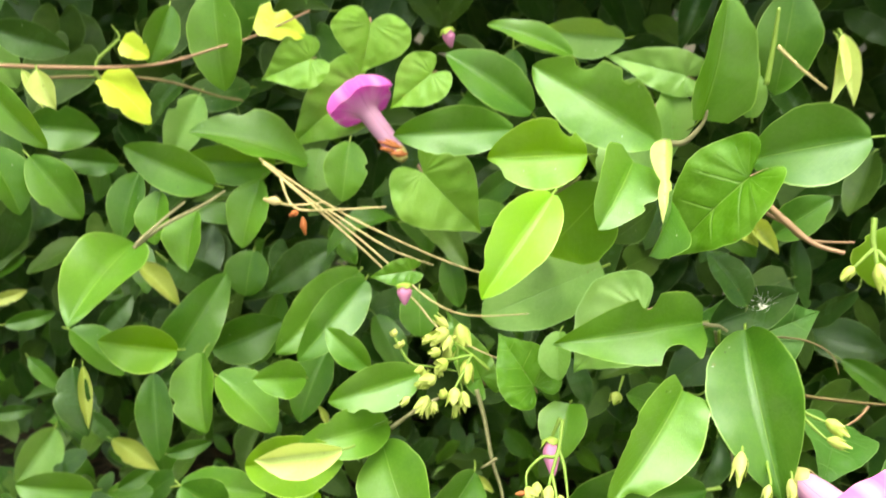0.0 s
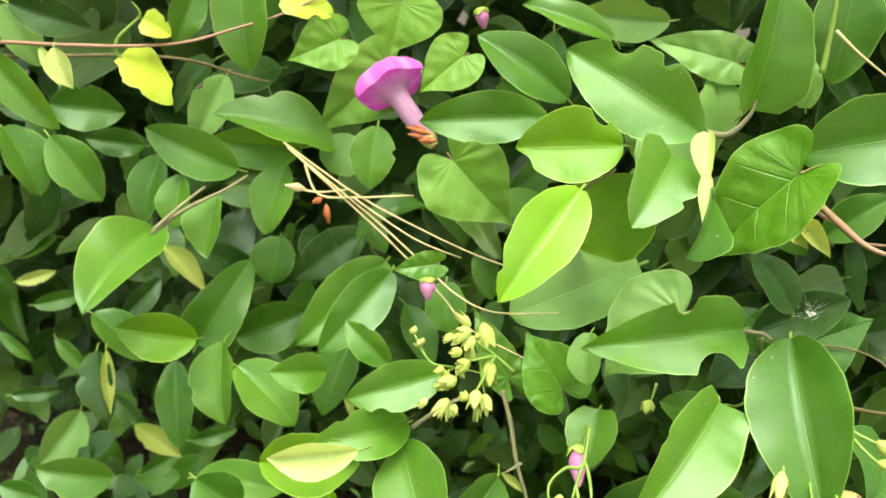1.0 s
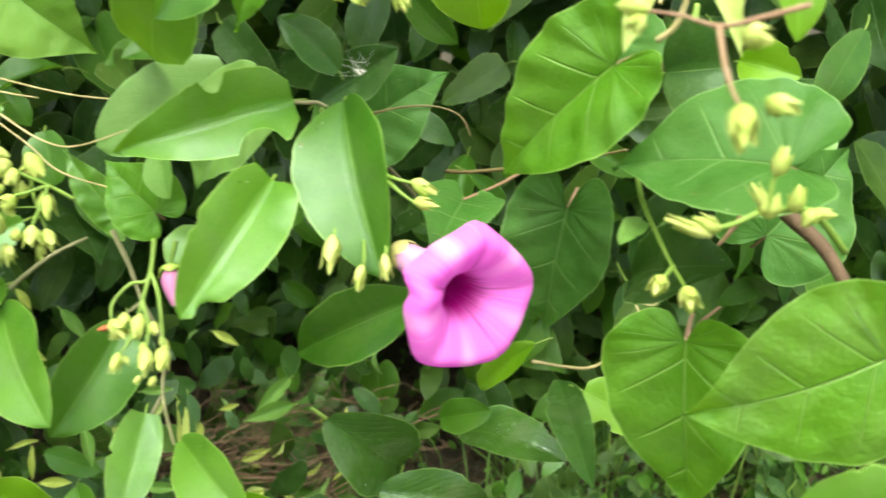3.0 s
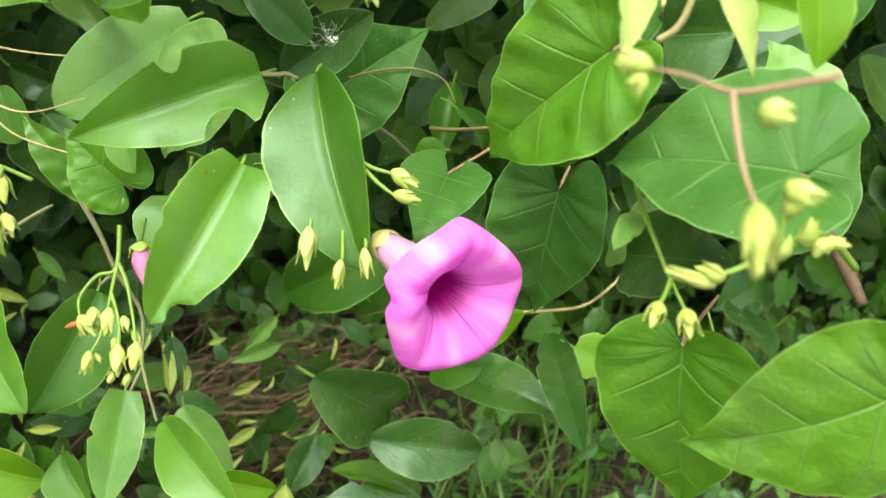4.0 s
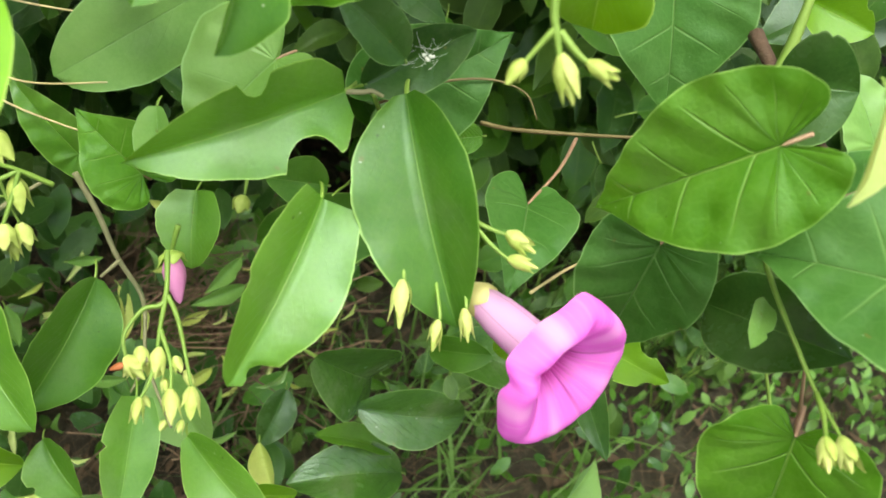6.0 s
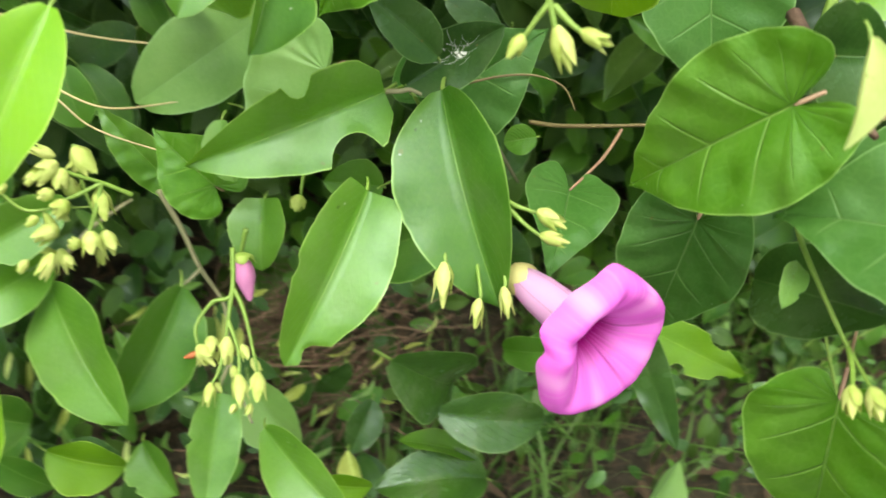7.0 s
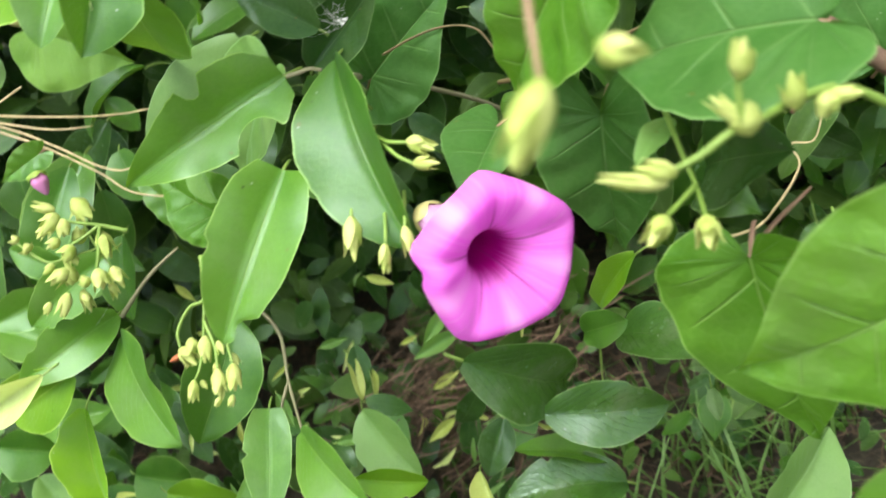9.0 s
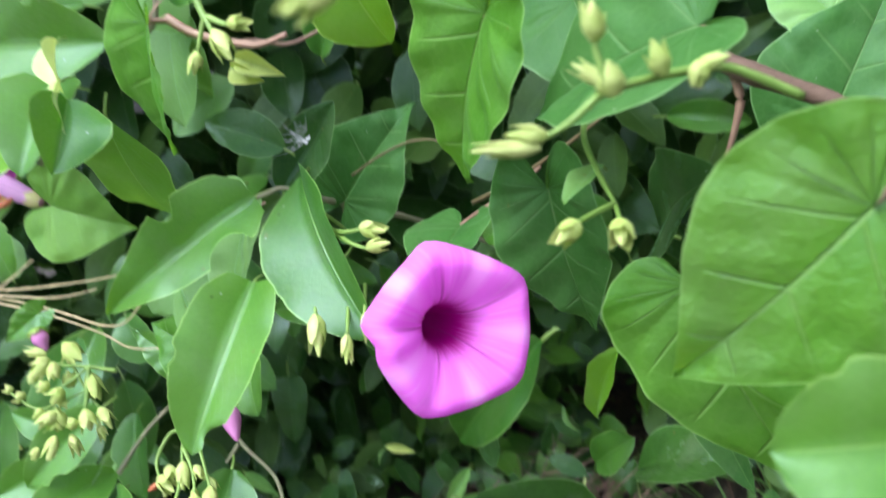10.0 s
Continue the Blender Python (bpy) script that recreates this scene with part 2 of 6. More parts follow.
def petal_material(name, throat, limb, pale, lo, hi):
    """Petal colour by the place along the flower (u) and round it (v): five lighter bands, fine streaks."""
    m, nodes, links, bsdf = material(name)
    k = Net(m)
    uv, obj = k.coord("UV"), k.coord("Object")
    sep = nodes.new("ShaderNodeSeparateXYZ")
    links.new(uv, sep.inputs[0])
    u, v = sep.outputs[0], sep.outputs[1]
    stretch = nodes.new("ShaderNodeCombineXYZ")
    links.new(k.math("MULTIPLY", u, 1.2), stretch.inputs[0])
    links.new(k.math("MULTIPLY", v, 60.0), stretch.inputs[1])
    streak = k.noise(stretch.outputs[0], 1.0, 4)
    ragged = k.math("SUBTRACT", u, k.math("MULTIPLY", k.math("SUBTRACT", streak, 0.5), 0.34))
    col = k.mix(k.step(ragged, lo, hi), throat, limb)
    band = k.math("ABSOLUTE", k.math("SUBTRACT", k.math("FRACT", k.math("MULTIPLY", v, 5.0)), 0.5))
    star = k.math("MULTIPLY", k.step(band, 0.20, 0.02), 0.75)
    col = k.mix(k.math("MULTIPLY", star, k.step(u, lo, 0.8)), col, pale)
    line = k.math("MULTIPLY", k.math("MULTIPLY", k.step(band, 0.455, 0.49), 0.8), k.step(u, 0.85, lo))
    col = k.mix(line, col, rgb(*[0.6 * c + 0.1 * d for c, d in zip(throat[:3], limb[:3])]))
    col = k.mix(k.math("MULTIPLY", k.math("MULTIPLY", k.step(streak, 0.45, 0.75), 0.3), k.step(u, lo, hi)), col, pale)
    links.new(col, bsdf.inputs["Base Color"])
    bsdf.inputs["Roughness"].default_value = 0.55
    bsdf.inputs["Specular IOR Level"].default_value = 0.15
    links.new(k.bump(k.math("ADD", streak, k.noise(obj, 300, 2)), 0.25, 0.0008), bsdf.inputs["Normal"])
    t = nodes.new("ShaderNodeBsdfTranslucent")
    links.new(col, t.inputs[0])
    blend = nodes.new("ShaderNodeMixShader")
    blend.inputs[0].default_value = 0.45
    links.new(bsdf.outputs[0], blend.inputs[1]), links.new(t.outputs[0], blend.inputs[2])
    links.new(blend.outputs[0], nodes["Material Output"].inputs[0])
    return m


SOIL = soil_material()
PETAL = petal_material("magenta_petal", rgb(0.42, 0.0, 0.25), rgb(0.89, 0.22, 0.86), rgb(0.95, 0.48, 0.93), 0.17, 0.40)
TUBE = petal_material("lilac_tube", rgb(0.78, 0.46, 0.78), rgb(0.80, 0.20, 0.76), rgb(0.86, 0.60, 0.86), 0.45, 0.75)
SEPAL = plain_material("cream_sepal", rgb(0.46, 0.46, 0.16), rgb(0.66, 0.58, 0.32), 0.5, 120, 0.2, 0.2)


# ---- building helpers
def thing(name, base, label, category, group="", kind=""):
    """A top-level Empty at the base of a thing."""
    ob = new(name)
    ob.location = base
    ob.empty_display_size = 0.02
    return tagged(ob, label, category, group, kind)


def part(name, me, mats, parent, label="", m=None):
    ob = new(name, me)
    for mat in mats if not me.materials else ():
        me.materials.append(mat)
    if parent:
        ob.parent = parent
        ob.matrix_parent_inverse = (Matrix.Translation(parent.location)).inverted()
    if m is not None:
        ob.matrix_basis = m
    return tagged(ob, label)


def finish(bm, name):
    me = bpy.data.meshes.new(name)
    for f in bm.faces:
        f.smooth = True
    bm.to_mesh(me)
    bm.free()
    return me


def outline(kind, u):
    """Half width of a blade at u from its base (0) to its tip (1), 1 at its widest."""
    if kind == "t":
        return min(1, (0.62 + 2.4 * u)) * math.sin(math.pi * (0.42 + 0.58 * u) ** 0.95) ** 0.58
    if kind == "r":
        return math.sin(math.pi * min(1, 0.04 + 0.96 * u)) ** 0.55
    if kind == "b":
        return min(1, 0.58 + 4.5 * u) * math.sin(math.pi * (0.30 + 0.70 * u)) ** 0.88
    if kind == "s":
        return math.sin(math.pi * (0.10 + 0.90 * u) ** 0.9) ** 0.6
    if kind == "p":
        return math.sin(math.pi * (0.03 + 0.97 * u) ** 0.8) ** 1.0
    return math.sin(math.pi * (0.02 + 0.98 * u) ** 0.88) ** 0.70


def heart_outline(n):
    """Half the edge of a heart-shaped blade of length 1 and half width 1, from tip to sinus, at n + 1 points."""
    key = [(1.0, 0.0), (0.88, 0.14), (0.71, 0.42), (0.5, 0.76), (0.28, 0.97), (0.08, 0.99), (-0.1, 0.86), (-0.235, 0.62), (-0.27, 0.4), (-0.2, 0.19), (0.0, 0.0)]
    pts = []
    for k in range(n + 1):
        q = k / n * (len(key) - 1)
        a = min(int(q), len(key) - 2)
        f = q - a
        p = [Vector(key[min(max(a + d, 0), len(key) - 1)]) for d in (-1, 0, 1, 2)]
        pts.append(0.5 * (2 * p[1] + (p[2] - p[0]) * f + (2 * p[0] - 5 * p[1] + 4 * p[2] - p[3]) * f * f + (3 * p[1] - p[0] - 3 * p[2] + p[3]) * f ** 3))
    return pts


def heart_grid(bm, uvs, length, width, fold, bow, rng, around, across, lobe=1.0):
    """Rows run along the side veins, from a foot on the midrib out to the edge."""
    wave, phase, nick = rng.uniform(0.012, 0.026) * length, rng.uniform(0, 6.28), rng.uniform(0, 50)
    twist = rng.uniform(-0.12, 0.12)
    pucker = 0.012 if around > 40 else 0.0
    for side in (-1, 1):
        rows = []
        for k, p in enumerate(heart_outline(around)):
            share = 1 - k / around
            grow = 1 + 0.08 * noise.noise((share * 5, nick + side, 0.0)) + 0.03 * noise.noise((share * 20, nick + side, 3.0))
            edge = Vector((p.x * length * (lobe if p.x < 0 else 1.0), p.y * width / 2 * grow))
            foot = Vector((max(0.0, edge.x - 0.55 * edge.y) if p.x > 0 else 0.0, 0.0))
            if k == 0:
                foot = Vector((0.9 * length, 0.0))
            line = []
            for j in range(across + 1):
                s = j / across
                q = foot.lerp(edge, s)
                h = q.y
                x, y = q.x, h * math.cos(radians(fold)) * side
                u = max(0.0, x / length)
                z = h * math.sin(radians(fold)) - 0.16 * h * (h / (width / 2)) + bow * length * 4 * u * (1 - u) - 0.10 * length * max(0.0, -x / length) * 2
                z += wave * s * s * math.sin(share * 12 + phase + side) + twist * y * (u - 0.4)
                z += -pucker * length * min(1.0, max(0.0, share - 0.22) * 2.4) * math.cos(2 * math.pi * 9 * share) * s * (1.15 - s) * 2.6
                z += 0.040 * length * s * noise.noise((x / length * 2.6, y / length * 2.6, nick)) + 0.036 * length * s * noise.noise((x / length * 7, y / length * 7, nick + 9))
                line.append((bm.verts.new((x, y, z)), share + 0.42 * s ** 1.25, 0.5 + 0.5 * s * side))
            rows.append(line)
        for a, b in zip(rows, rows[1:]):
            for j in range(across):
                four = (a[j], a[j + 1], b[j + 1], b[j])
                if side < 0:
                    four = four[::-1]
                f = bm.faces.new([q[0] for q in four])
                for lp, q in zip(f.loops, four):
                    lp[uvs].uv = (q[1], q[2])


def blade_mesh(kind, length, width, fold, bow, bites, rng, rows=30, cols=12, stalk=0.5, lobe=1.0):
    """A leaf in its own axes: x from base to tip, y across, z out of the upper face; with its stalk."""
    bm = bmesh.new()
    uvs = bm.loops.layers.uv.new("UVMap")
    wave, phase = rng.uniform(0.010, 0.022) * length, rng.uniform(0, 6.28)
    twist, nick = rng.uniform(-0.12, 0.12), rng.uniform(0, 50)
    if rng.random() < 0.4:
        bites = tuple(bites) + ((rng.choice((-1, 1)), rng.uniform(0.2, 0.9), rng.uniform(0.04, 0.08), rng.uniform(0.08, 0.24)),)
    grid = []
    if kind == "h":
        heart_grid(bm, uvs, length, width, fold, bow, rng, *((64, 14) if rows > 20 else (rows + 4, cols // 2 + 1)), lobe)
    for i in range(rows + 1 if kind != "h" else 0):
        u = i / rows
        line = []
        for j in range(cols + 1):
            v = 2 * j / cols - 1
            side, a = (1 if v > 0 else -1), abs(v)
            half = outline(kind, u) * width / 2
            for s, at, reach, deep in bites:
                if s == side and abs(u - at) < reach:
                    half *= 1 - deep * math.sqrt(1 - ((u - at) / reach) ** 2)
            half *= 1 + 0.05 * noise.noise((u * 6, nick + side, 0.0)) + 0.03 * noise.noise((u * 27, nick + side, 3.0))
            x = u * length
            y = a * half * math.cos(radians(fold)) * side
            z = a * half * math.sin(radians(fold)) - 0.10 * half * a * a
            z += bow * length * 4 * u * (1 - u)
            z += wave * a * a * math.sin(u * 11 + phase + side)
            z += twist * y * (u - 0.5)
            z += 0.030 * length * a * noise.noise((x / length * 3.2, y / length * 3.2, nick)) + 0.012 * length * a * noise.noise((x / length * 9, y / length * 9, nick + 5))
            if kind == "p":
                z += 0.9 * half * a * a
            line.append((bm.verts.new((x, y, z)), u, (v + 1) / 2))
        grid.append(line)
    for i in range(len(grid) - 1):
        for j in range(cols):
            four = (grid[i][j], grid[i + 1][j], grid[i + 1][j + 1], grid[i][j + 1])
            f = bm.faces.new([q[0] for q in four])
            for lp, q in zip(f.loops, four):
                lp[uvs].uv = (q[1], q[2])
    if stalk > 0:
        reach, r = min(0.012, 0.2 * length) * stalk * 1.2, max(0.0006, 0.011 * length)
        rings = []
        for i in range(5):
            s = i / 4
            c = Vector((-reach * s + 0.03 * length * (1 - s), 0, -1.1 * reach * s * s - r * 0.6))
            rings.append([bm.verts.new(c + Vector((0, math.cos(q) * r, math.sin(q) * r))) for q in (0, 1.05, 2.09, 3.14, 4.19, 5.24)])
        for a, b in zip(rings, rings[1:]):
            for i in range(6):
                f = bm.faces.new((a[i], a[(i + 1) % 6], b[(i + 1) % 6], b[i]))
                f.material_index = 1
    return finish(bm, "leaf")


def basis(base, tip, face):
    x = (Vector(tip) - Vector(base)).normalized()
    z = Vector(face) - x * x.dot(Vector(face))
    z.normalize()
    y = z.cross(x)
    return Matrix.Translation(base) @ Matrix((x, y, z)).transposed().to_4x4()


LEAF_RNG = random.Random(5)


def leaf(plant, kind, base, tip, face, width, mat, fold=14, bow=0.06, bites=(), stalk=0.5, label="", lobe=1.0):
    length = (Vector(tip) - Vector(base)).length
    me = blade_mesh(kind, length, width, fold, bow, bites, LEAF_RNG, 34 if bites else 22, 10, stalk, lobe)
    return part("leaf", me, (mat, RED_STEM if kind == "h" else GREEN_STEM), plant, label, basis(base, tip, face))


def tube_mesh(points, radius, sides=7, taper=0.45, name="stem"):
    """A smooth tapering tube through points, with small swellings."""
    pts = [Vector(p) for p in points]
    fine = []
    for i in range(len(pts) - 1):
        p0, p1, p2, p3 = pts[max(i - 1, 0)], pts[i], pts[i + 1], pts[min(i + 2, len(pts) - 1)]
        for s in range(6):
            t = s / 6
            fine.append(0.5 * ((2 * p1) + (p2 - p0) * t + (2 * p0 - 5 * p1 + 4 * p2 - p3) * t * t + (3 * p1 - p0 - 3 * p2 + p3) * t ** 3))
    fine.append(pts[-1])
    bm = bmesh.new()
    rings, up = [], Vector((0.31, 0.2, 0.93))
    for i, c in enumerate(fine):
        d = (fine[min(i + 1, len(fine) - 1)] - fine[max(i - 1, 0)]).normalized()
        a = d.cross(up).normalized()
        b = d.cross(a)
        r = radius * (1 - (1 - taper) * (i / len(fine)) ** 1.5) * (1 + 0.18 * noise.noise(c * 90))
        rings.append([bm.verts.new(c + (a * math.cos(q) + b * math.sin(q)) * r) for q in [2 * math.pi * s / sides for s in range(sides)]])
    for p, q in zip(rings, rings[1:]):
        for i in range(sides):
            bm.faces.new((p[i], p[(i + 1) % sides], q[(i + 1) % sides], q[i]))
    bm.faces.new(rings[0][::-1]), bm.faces.new(rings[-1])
    return finish(bm, name)


def stem(plant, name, points, radius, mat):
    return part(name, tube_mesh(points, radius), (mat,), plant)


def lathe(bm, profile, sides, axes, origin, uvs=None, shape=None, index=0):
    """A surface of revolution about straight axes, or about a bent line: axes(a) gives centre and axes. shape: factor and shift."""
    rings = []
    for i, (a, r) in enumerate(profile):
        ring = []
        if callable(axes):
            origin, x, y, z = axes(a)
            a = 0
        else:
            x, y, z = axes
        for s in range(sides):
            q = 2 * math.pi * s / sides
            k, da = shape(q, i / (len(profile) - 1)) if shape else (1, 0)
            ring.append(bm.verts.new(origin + x * (a + da) + (y * math.cos(q) + z * math.sin(q)) * r * k))
        rings.append(ring)
    for i in range(len(rings) - 1):
        for s in range(sides):
            f = bm.faces.new((rings[i][s], rings[i][(s + 1) % sides], rings[i + 1][(s + 1) % sides], rings[i + 1][s]))
            f.material_index = index
            if uvs:
                n = len(rings) - 1
                for lp, (u, v) in zip(f.loops, ((i / n, s), (i / n, s + 1), ((i + 1) / n, s + 1), ((i + 1) / n, s))):
                    lp[uvs].uv = (u, v / sides)
    return rings


def frame_axes(base, tip):
    x = (Vector(tip) - Vector(base)).normalized()
    y = x.cross(Vector((0, 0, 1)))
    if y.length < 1e-3:
        y = Vector((1, 0, 0))
    y.normalize()
    return x, y, x.cross(y)


def bud(plant, name, base, tip, width, mat):
    """A closed bud: a tapered core on a thick neck, wrapped in pointed sepals that stand off unevenly."""
    base, tip = Vector(base), Vector(tip)
    length, r = (tip - base).length, width / 2 * (1.0 if mat in (RUST, STRAW, WEB, PINKBUD) else 1.02)
    rng = random.Random(round(1e4 * (base[0] + 3 * base[1] + 7 * base[2])))
    x, y, z = axes = frame_axes(base, tip)
    dry, pink = mat in (RUST, STRAW, WEB), mat is PINKBUD
    bm = bmesh.new()
    k = 1.0 if dry or pink else 0.66
    prof = [(0, 0.3 * r), (0.06, 0.45 * r), (0.18, 0.8 * k * r), (0.34, k * r), (0.5, 0.95 * k * r), (0.66, 0.74 * k * r), (0.82, 0.5 * k * r), (0.94, 0.3 * k * r), (1.0, 0.08 * r)]
    skew, rough = rng.uniform(0, 6), 0.28 if dry else 0.06
    lathe(bm, [(a * length * (1.0 if dry or pink else 0.9), q) for a, q in prof], 15, axes, base, None,
          lambda q, i: (1 + rough * math.cos(5 * q + 3 * i + skew) * i + rough * noise.noise((math.cos(q) + skew, math.sin(q), 5 * i)), 0))
    body = part(name, finish(bm, "bud"), (mat,), plant)
    if dry:
        return body
    gape = rng.uniform(0.2, 2.0)
    for n in range(4):
        q0 = 2 * math.pi * (n + rng.uniform(-0.2, 0.2)) / 4
        reach = length * (rng.uniform(0.26, 0.40) if pink else rng.uniform(0.62, 1.02))
        flare = rng.uniform(0.9, 1.5) if pink else gape * rng.uniform(0.2, 1.2)
        bm = bmesh.new()
        rows = []
        for i in range(8):
            u = i / 7
            rad = r * (0.34 + 0.74 * math.sin(min(1.0, u * 2.2) * 1.571)) * (1.05 - 0.55 * max(0, u - 0.45)) + r * flare * max(0, u - 0.5) ** 1.4
            wide = 0.92 * math.sin(math.pi * (0.22 + 0.78 * u) ** 0.8) ** 0.8 + 0.02
            rows.append([bm.verts.new(base + x * (u * reach - 0.05 * length) + (y * math.cos(q0 + dq * wide) + z * math.sin(q0 + dq * wide)) * rad * (1.0 - 0.06 * abs(dq))) for dq in (-1, -0.5, 0, 0.5, 1)])
        for p, q in zip(rows, rows[1:]):
            for j in range(4):
                bm.faces.new((p[j], q[j], q[j + 1], p[j + 1]))
        part("sepal", finish(bm, "sepal"), (GREEN_SEPAL if pink else BUD,), body)
    return body


def funnel_flower(name, calyx, mouth, facing, rim, turn, label):
    """A morning-glory flower: tube, wide five-cornered limb, deep throat, sepals."""
    base = Vector(calyx)
    end, facing = Vector(mouth), Vector(facing).normalized()
    long = (end - base).length
    knee = end - facing * 0.45 * long

    def station(a):
        """Centre and axes of the bent tube at a share of its length; beyond 0.7 it looks the way the mouth faces."""
        c = base * (1 - a) ** 2 + knee * 2 * a * (1 - a) + end * a * a
        d = (knee - base) * (1 - a) + (end - knee) * a
        d = d.normalized().lerp(facing, min(1, max(0, (a - 0.4) / 0.4))).normalized()
        x, y, z = frame_axes((0, 0, 0), d)
        return c, x, y * math.cos(turn) + z * math.sin(turn), z * math.cos(turn) - y * math.sin(turn)

    fl = thing(name, calyx, label, "flower", "morning glory flowers")

    def limb_shape(q, i):
        edge = 0.4 * math.pi
        five = math.cos(edge / 2) / math.cos(q % edge - edge / 2)
        corner = 0.88 * (five - 0.93) * i ** 1.5 + 0.014 * math.cos(2 * q + 1) * i
        ruffle = 0.018 * rim * math.sin(5 * q + 0.6) * i + 0.10 * rim * math.sin(q + 0.4) * i * i + 0.008 * rim * math.sin(11 * q) * i
        crease = -0.020 * abs(math.cos(2.5 * q)) ** 14 * (1 - i) * i * 4 - 0.030 * abs(math.cos(2.5 * q)) ** 90 * min(1.0, 3 * i)
        pinch = math.exp(-(((q - 5.25 + math.pi) % (2 * math.pi) - math.pi) / 0.15) ** 2) * i * i
        corner -= 0.06 * pinch
        cut = abs(math.cos(2.5 * q)) ** 16
        ruffle -= (0.042 * cut - 0.02 * abs(math.sin(2.5 * q))) * rim * max(0.0, math.sin(math.pi * min(1, max(0, (i - 0.3) / 0.62))))
        return 1 + corner + crease, ruffle + 0.06 * rim * pinch

    inner = [(0.25, 0.16), (0.42, 0.19), (0.56, 0.215), (0.66, 0.24), (0.735, 0.28), (0.79, 0.335), (0.84, 0.405), (0.885, 0.485), (0.925, 0.57), (0.96, 0.655), (0.985, 0.73), (0.998, 0.80), (0.988, 0.875), (0.955, 0.935), (0.905, 0.98), (0.85, 1.0), (0.795, 0.985)]
    bm = bmesh.new()
    uv = bm.loops.layers.uv.new("UVMap")
    lathe(bm, [(a, r * rim) for a, r in inner], 180, station, base, uv, limb_shape)
    part("corolla", finish(bm, "corolla"), (PETAL,), fl, "magenta-pink five-cornered limb with dark throat")
    outer = [(0.0, 0.09), (0.04, 0.145), (0.12, 0.205), (0.25, 0.25), (0.40, 0.27), (0.54, 0.275), (0.62, 0.285), (0.68, 0.315), (0.73, 0.39), (0.765, 0.49), (0.785, 0.58), (0.80, 0.67), (0.81, 0.76), (0.815, 0.84), (0.812, 0.90), (0.805, 0.945), (0.80, 0.97), (0.793, 0.98)]
    bm = bmesh.new()
    uv = bm.loops.layers.uv.new("UVMap")
    lathe(bm, [(a, r * rim) for a, r in outer], 180, station, base, uv, lambda q, i: limb_shape(q, max(0, (i - 0.5) * 2)))
    part("tube", finish(bm, "tube"), (TUBE,), fl, "pale lilac flower tube")
    x, y, z = frame_axes(base, knee)
    for n in range(5):
        bm = bmesh.new()
        q0 = 2 * math.pi * n / 5 + 0.3
        rows = []
        for i in range(7):
            u = i / 6
            rad = rim * (0.06 + 0.165 * math.sin(min(1, 0.2 + u * 1.1) * 1.57))
            wide = 0.75 * math.sin(math.pi * (0.2 + 0.8 * u)) ** 0.7 + 0.02
            rows.append([bm.verts.new(base + x * (u * 0.17 * long - 0.02 * long) + (y * math.cos(q0 + d * wide) + z * math.sin(q0 + d * wide)) * rad) for d in (-1, -0.5, 0, 0.5, 1)])
        for a, b in zip(rows, rows[1:]):
            for j in range(4):
                bm.faces.new((a[j], b[j], b[j + 1], a[j + 1]))
        part("sepal", finish(bm, "sepal"), (SEPAL,), fl)
    bm = bmesh.new()
    for n in range(5):
        q = 1.257 * n
        p = station(0.2)[0]
        tip = station(0.34 + 0.02 * n)[0] + (y * math.cos(q) + z * math.sin(q)) * 0.06 * rim
        ring = [[bm.verts.new(c + (y * math.cos(s) + z * math.sin(s)) * 0.0006) for s in (0, 2.09, 4.19)] for c in (p, tip)]
        for i in range(3):
            bm.faces.new((ring[0][i], ring[0][(i + 1) % 3], ring[1][(i + 1) % 3], ring[1][i]))
        bmesh.ops.create_icosphere(bm, subdivisions=1, radius=0.0011, matrix=Matrix.Translation(tip))
    part("stamens", finish(bm, "stamens"), (SEPAL,), fl)
    return fl


# ---- the ground
def ground_mesh():
    bm = bmesh.new()
    xs = [-400, -60, -10, -3] + [-1.6 + 0.05 * i for i in range(69)] + [3, 10, 60, 400]
    ys = [-400, -60, -10, -3] + [-0.4 + 0.05 * i for i in range(61)] + [4, 12, 60, 400]
    rows = [[bm.verts.new((x, y, 0.012 * noise.noise((x * 5, y * 5, 0)) + 0.006 * noise.noise((x * 19, y * 19, 2)))) for x in xs] for y in ys]
    for a, b in zip(rows, rows[1:]):
        for i in range(len(xs) - 1):
            bm.faces.new((a[i], a[i + 1], b[i + 1], b[i]))
    return finish(bm, "ground")


ground = part("ground", ground_mesh(), (SOIL,), None)
tagged(ground, "dark brown soil under the hedge, strewn with litter", "ground", kind="structure")

# ---- the plants, each an Empty at its foot
shrub = thing("shrub", (0.0, 0.75, 0.0), "evergreen shrub with glossy pointed green leaves", "shrub")
vine = thing("vine", (0.35, 0.62, 0.0), "trailing vine with heart-shaped veined green leaves", "vine")

leaf(shrub, "b", (0.1937, 0.4723, 0.5156), (0.1184, 0.4563, 0.4957), (0.0891, -0.9135, 0.3970), 0.0440, MID, 36, 0.06, bites=((-1, 0.40, 0.06, 0.40), (1, 0.25, 0.12, 0.52)))
leaf(shrub, "e", (0.2157, 0.4715, 0.5161), (0.2312, 0.4103, 0.4574), (-0.5416, -0.6495, 0.5336), 0.0560, DEEP, 38, 0.06)
leaf(shrub, "s", (0.1850, 0.4478, 0.4871), (0.1507, 0.3998, 0.4457), (0.2735, -0.7333, 0.6224), 0.0440, MID, 38, 0.06, bites=((-1, 0.55, 0.05, 0.12), (1, 0.89, 0.06, 0.62)))
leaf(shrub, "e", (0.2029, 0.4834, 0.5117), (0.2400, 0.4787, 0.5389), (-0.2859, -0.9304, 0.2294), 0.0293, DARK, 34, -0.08)
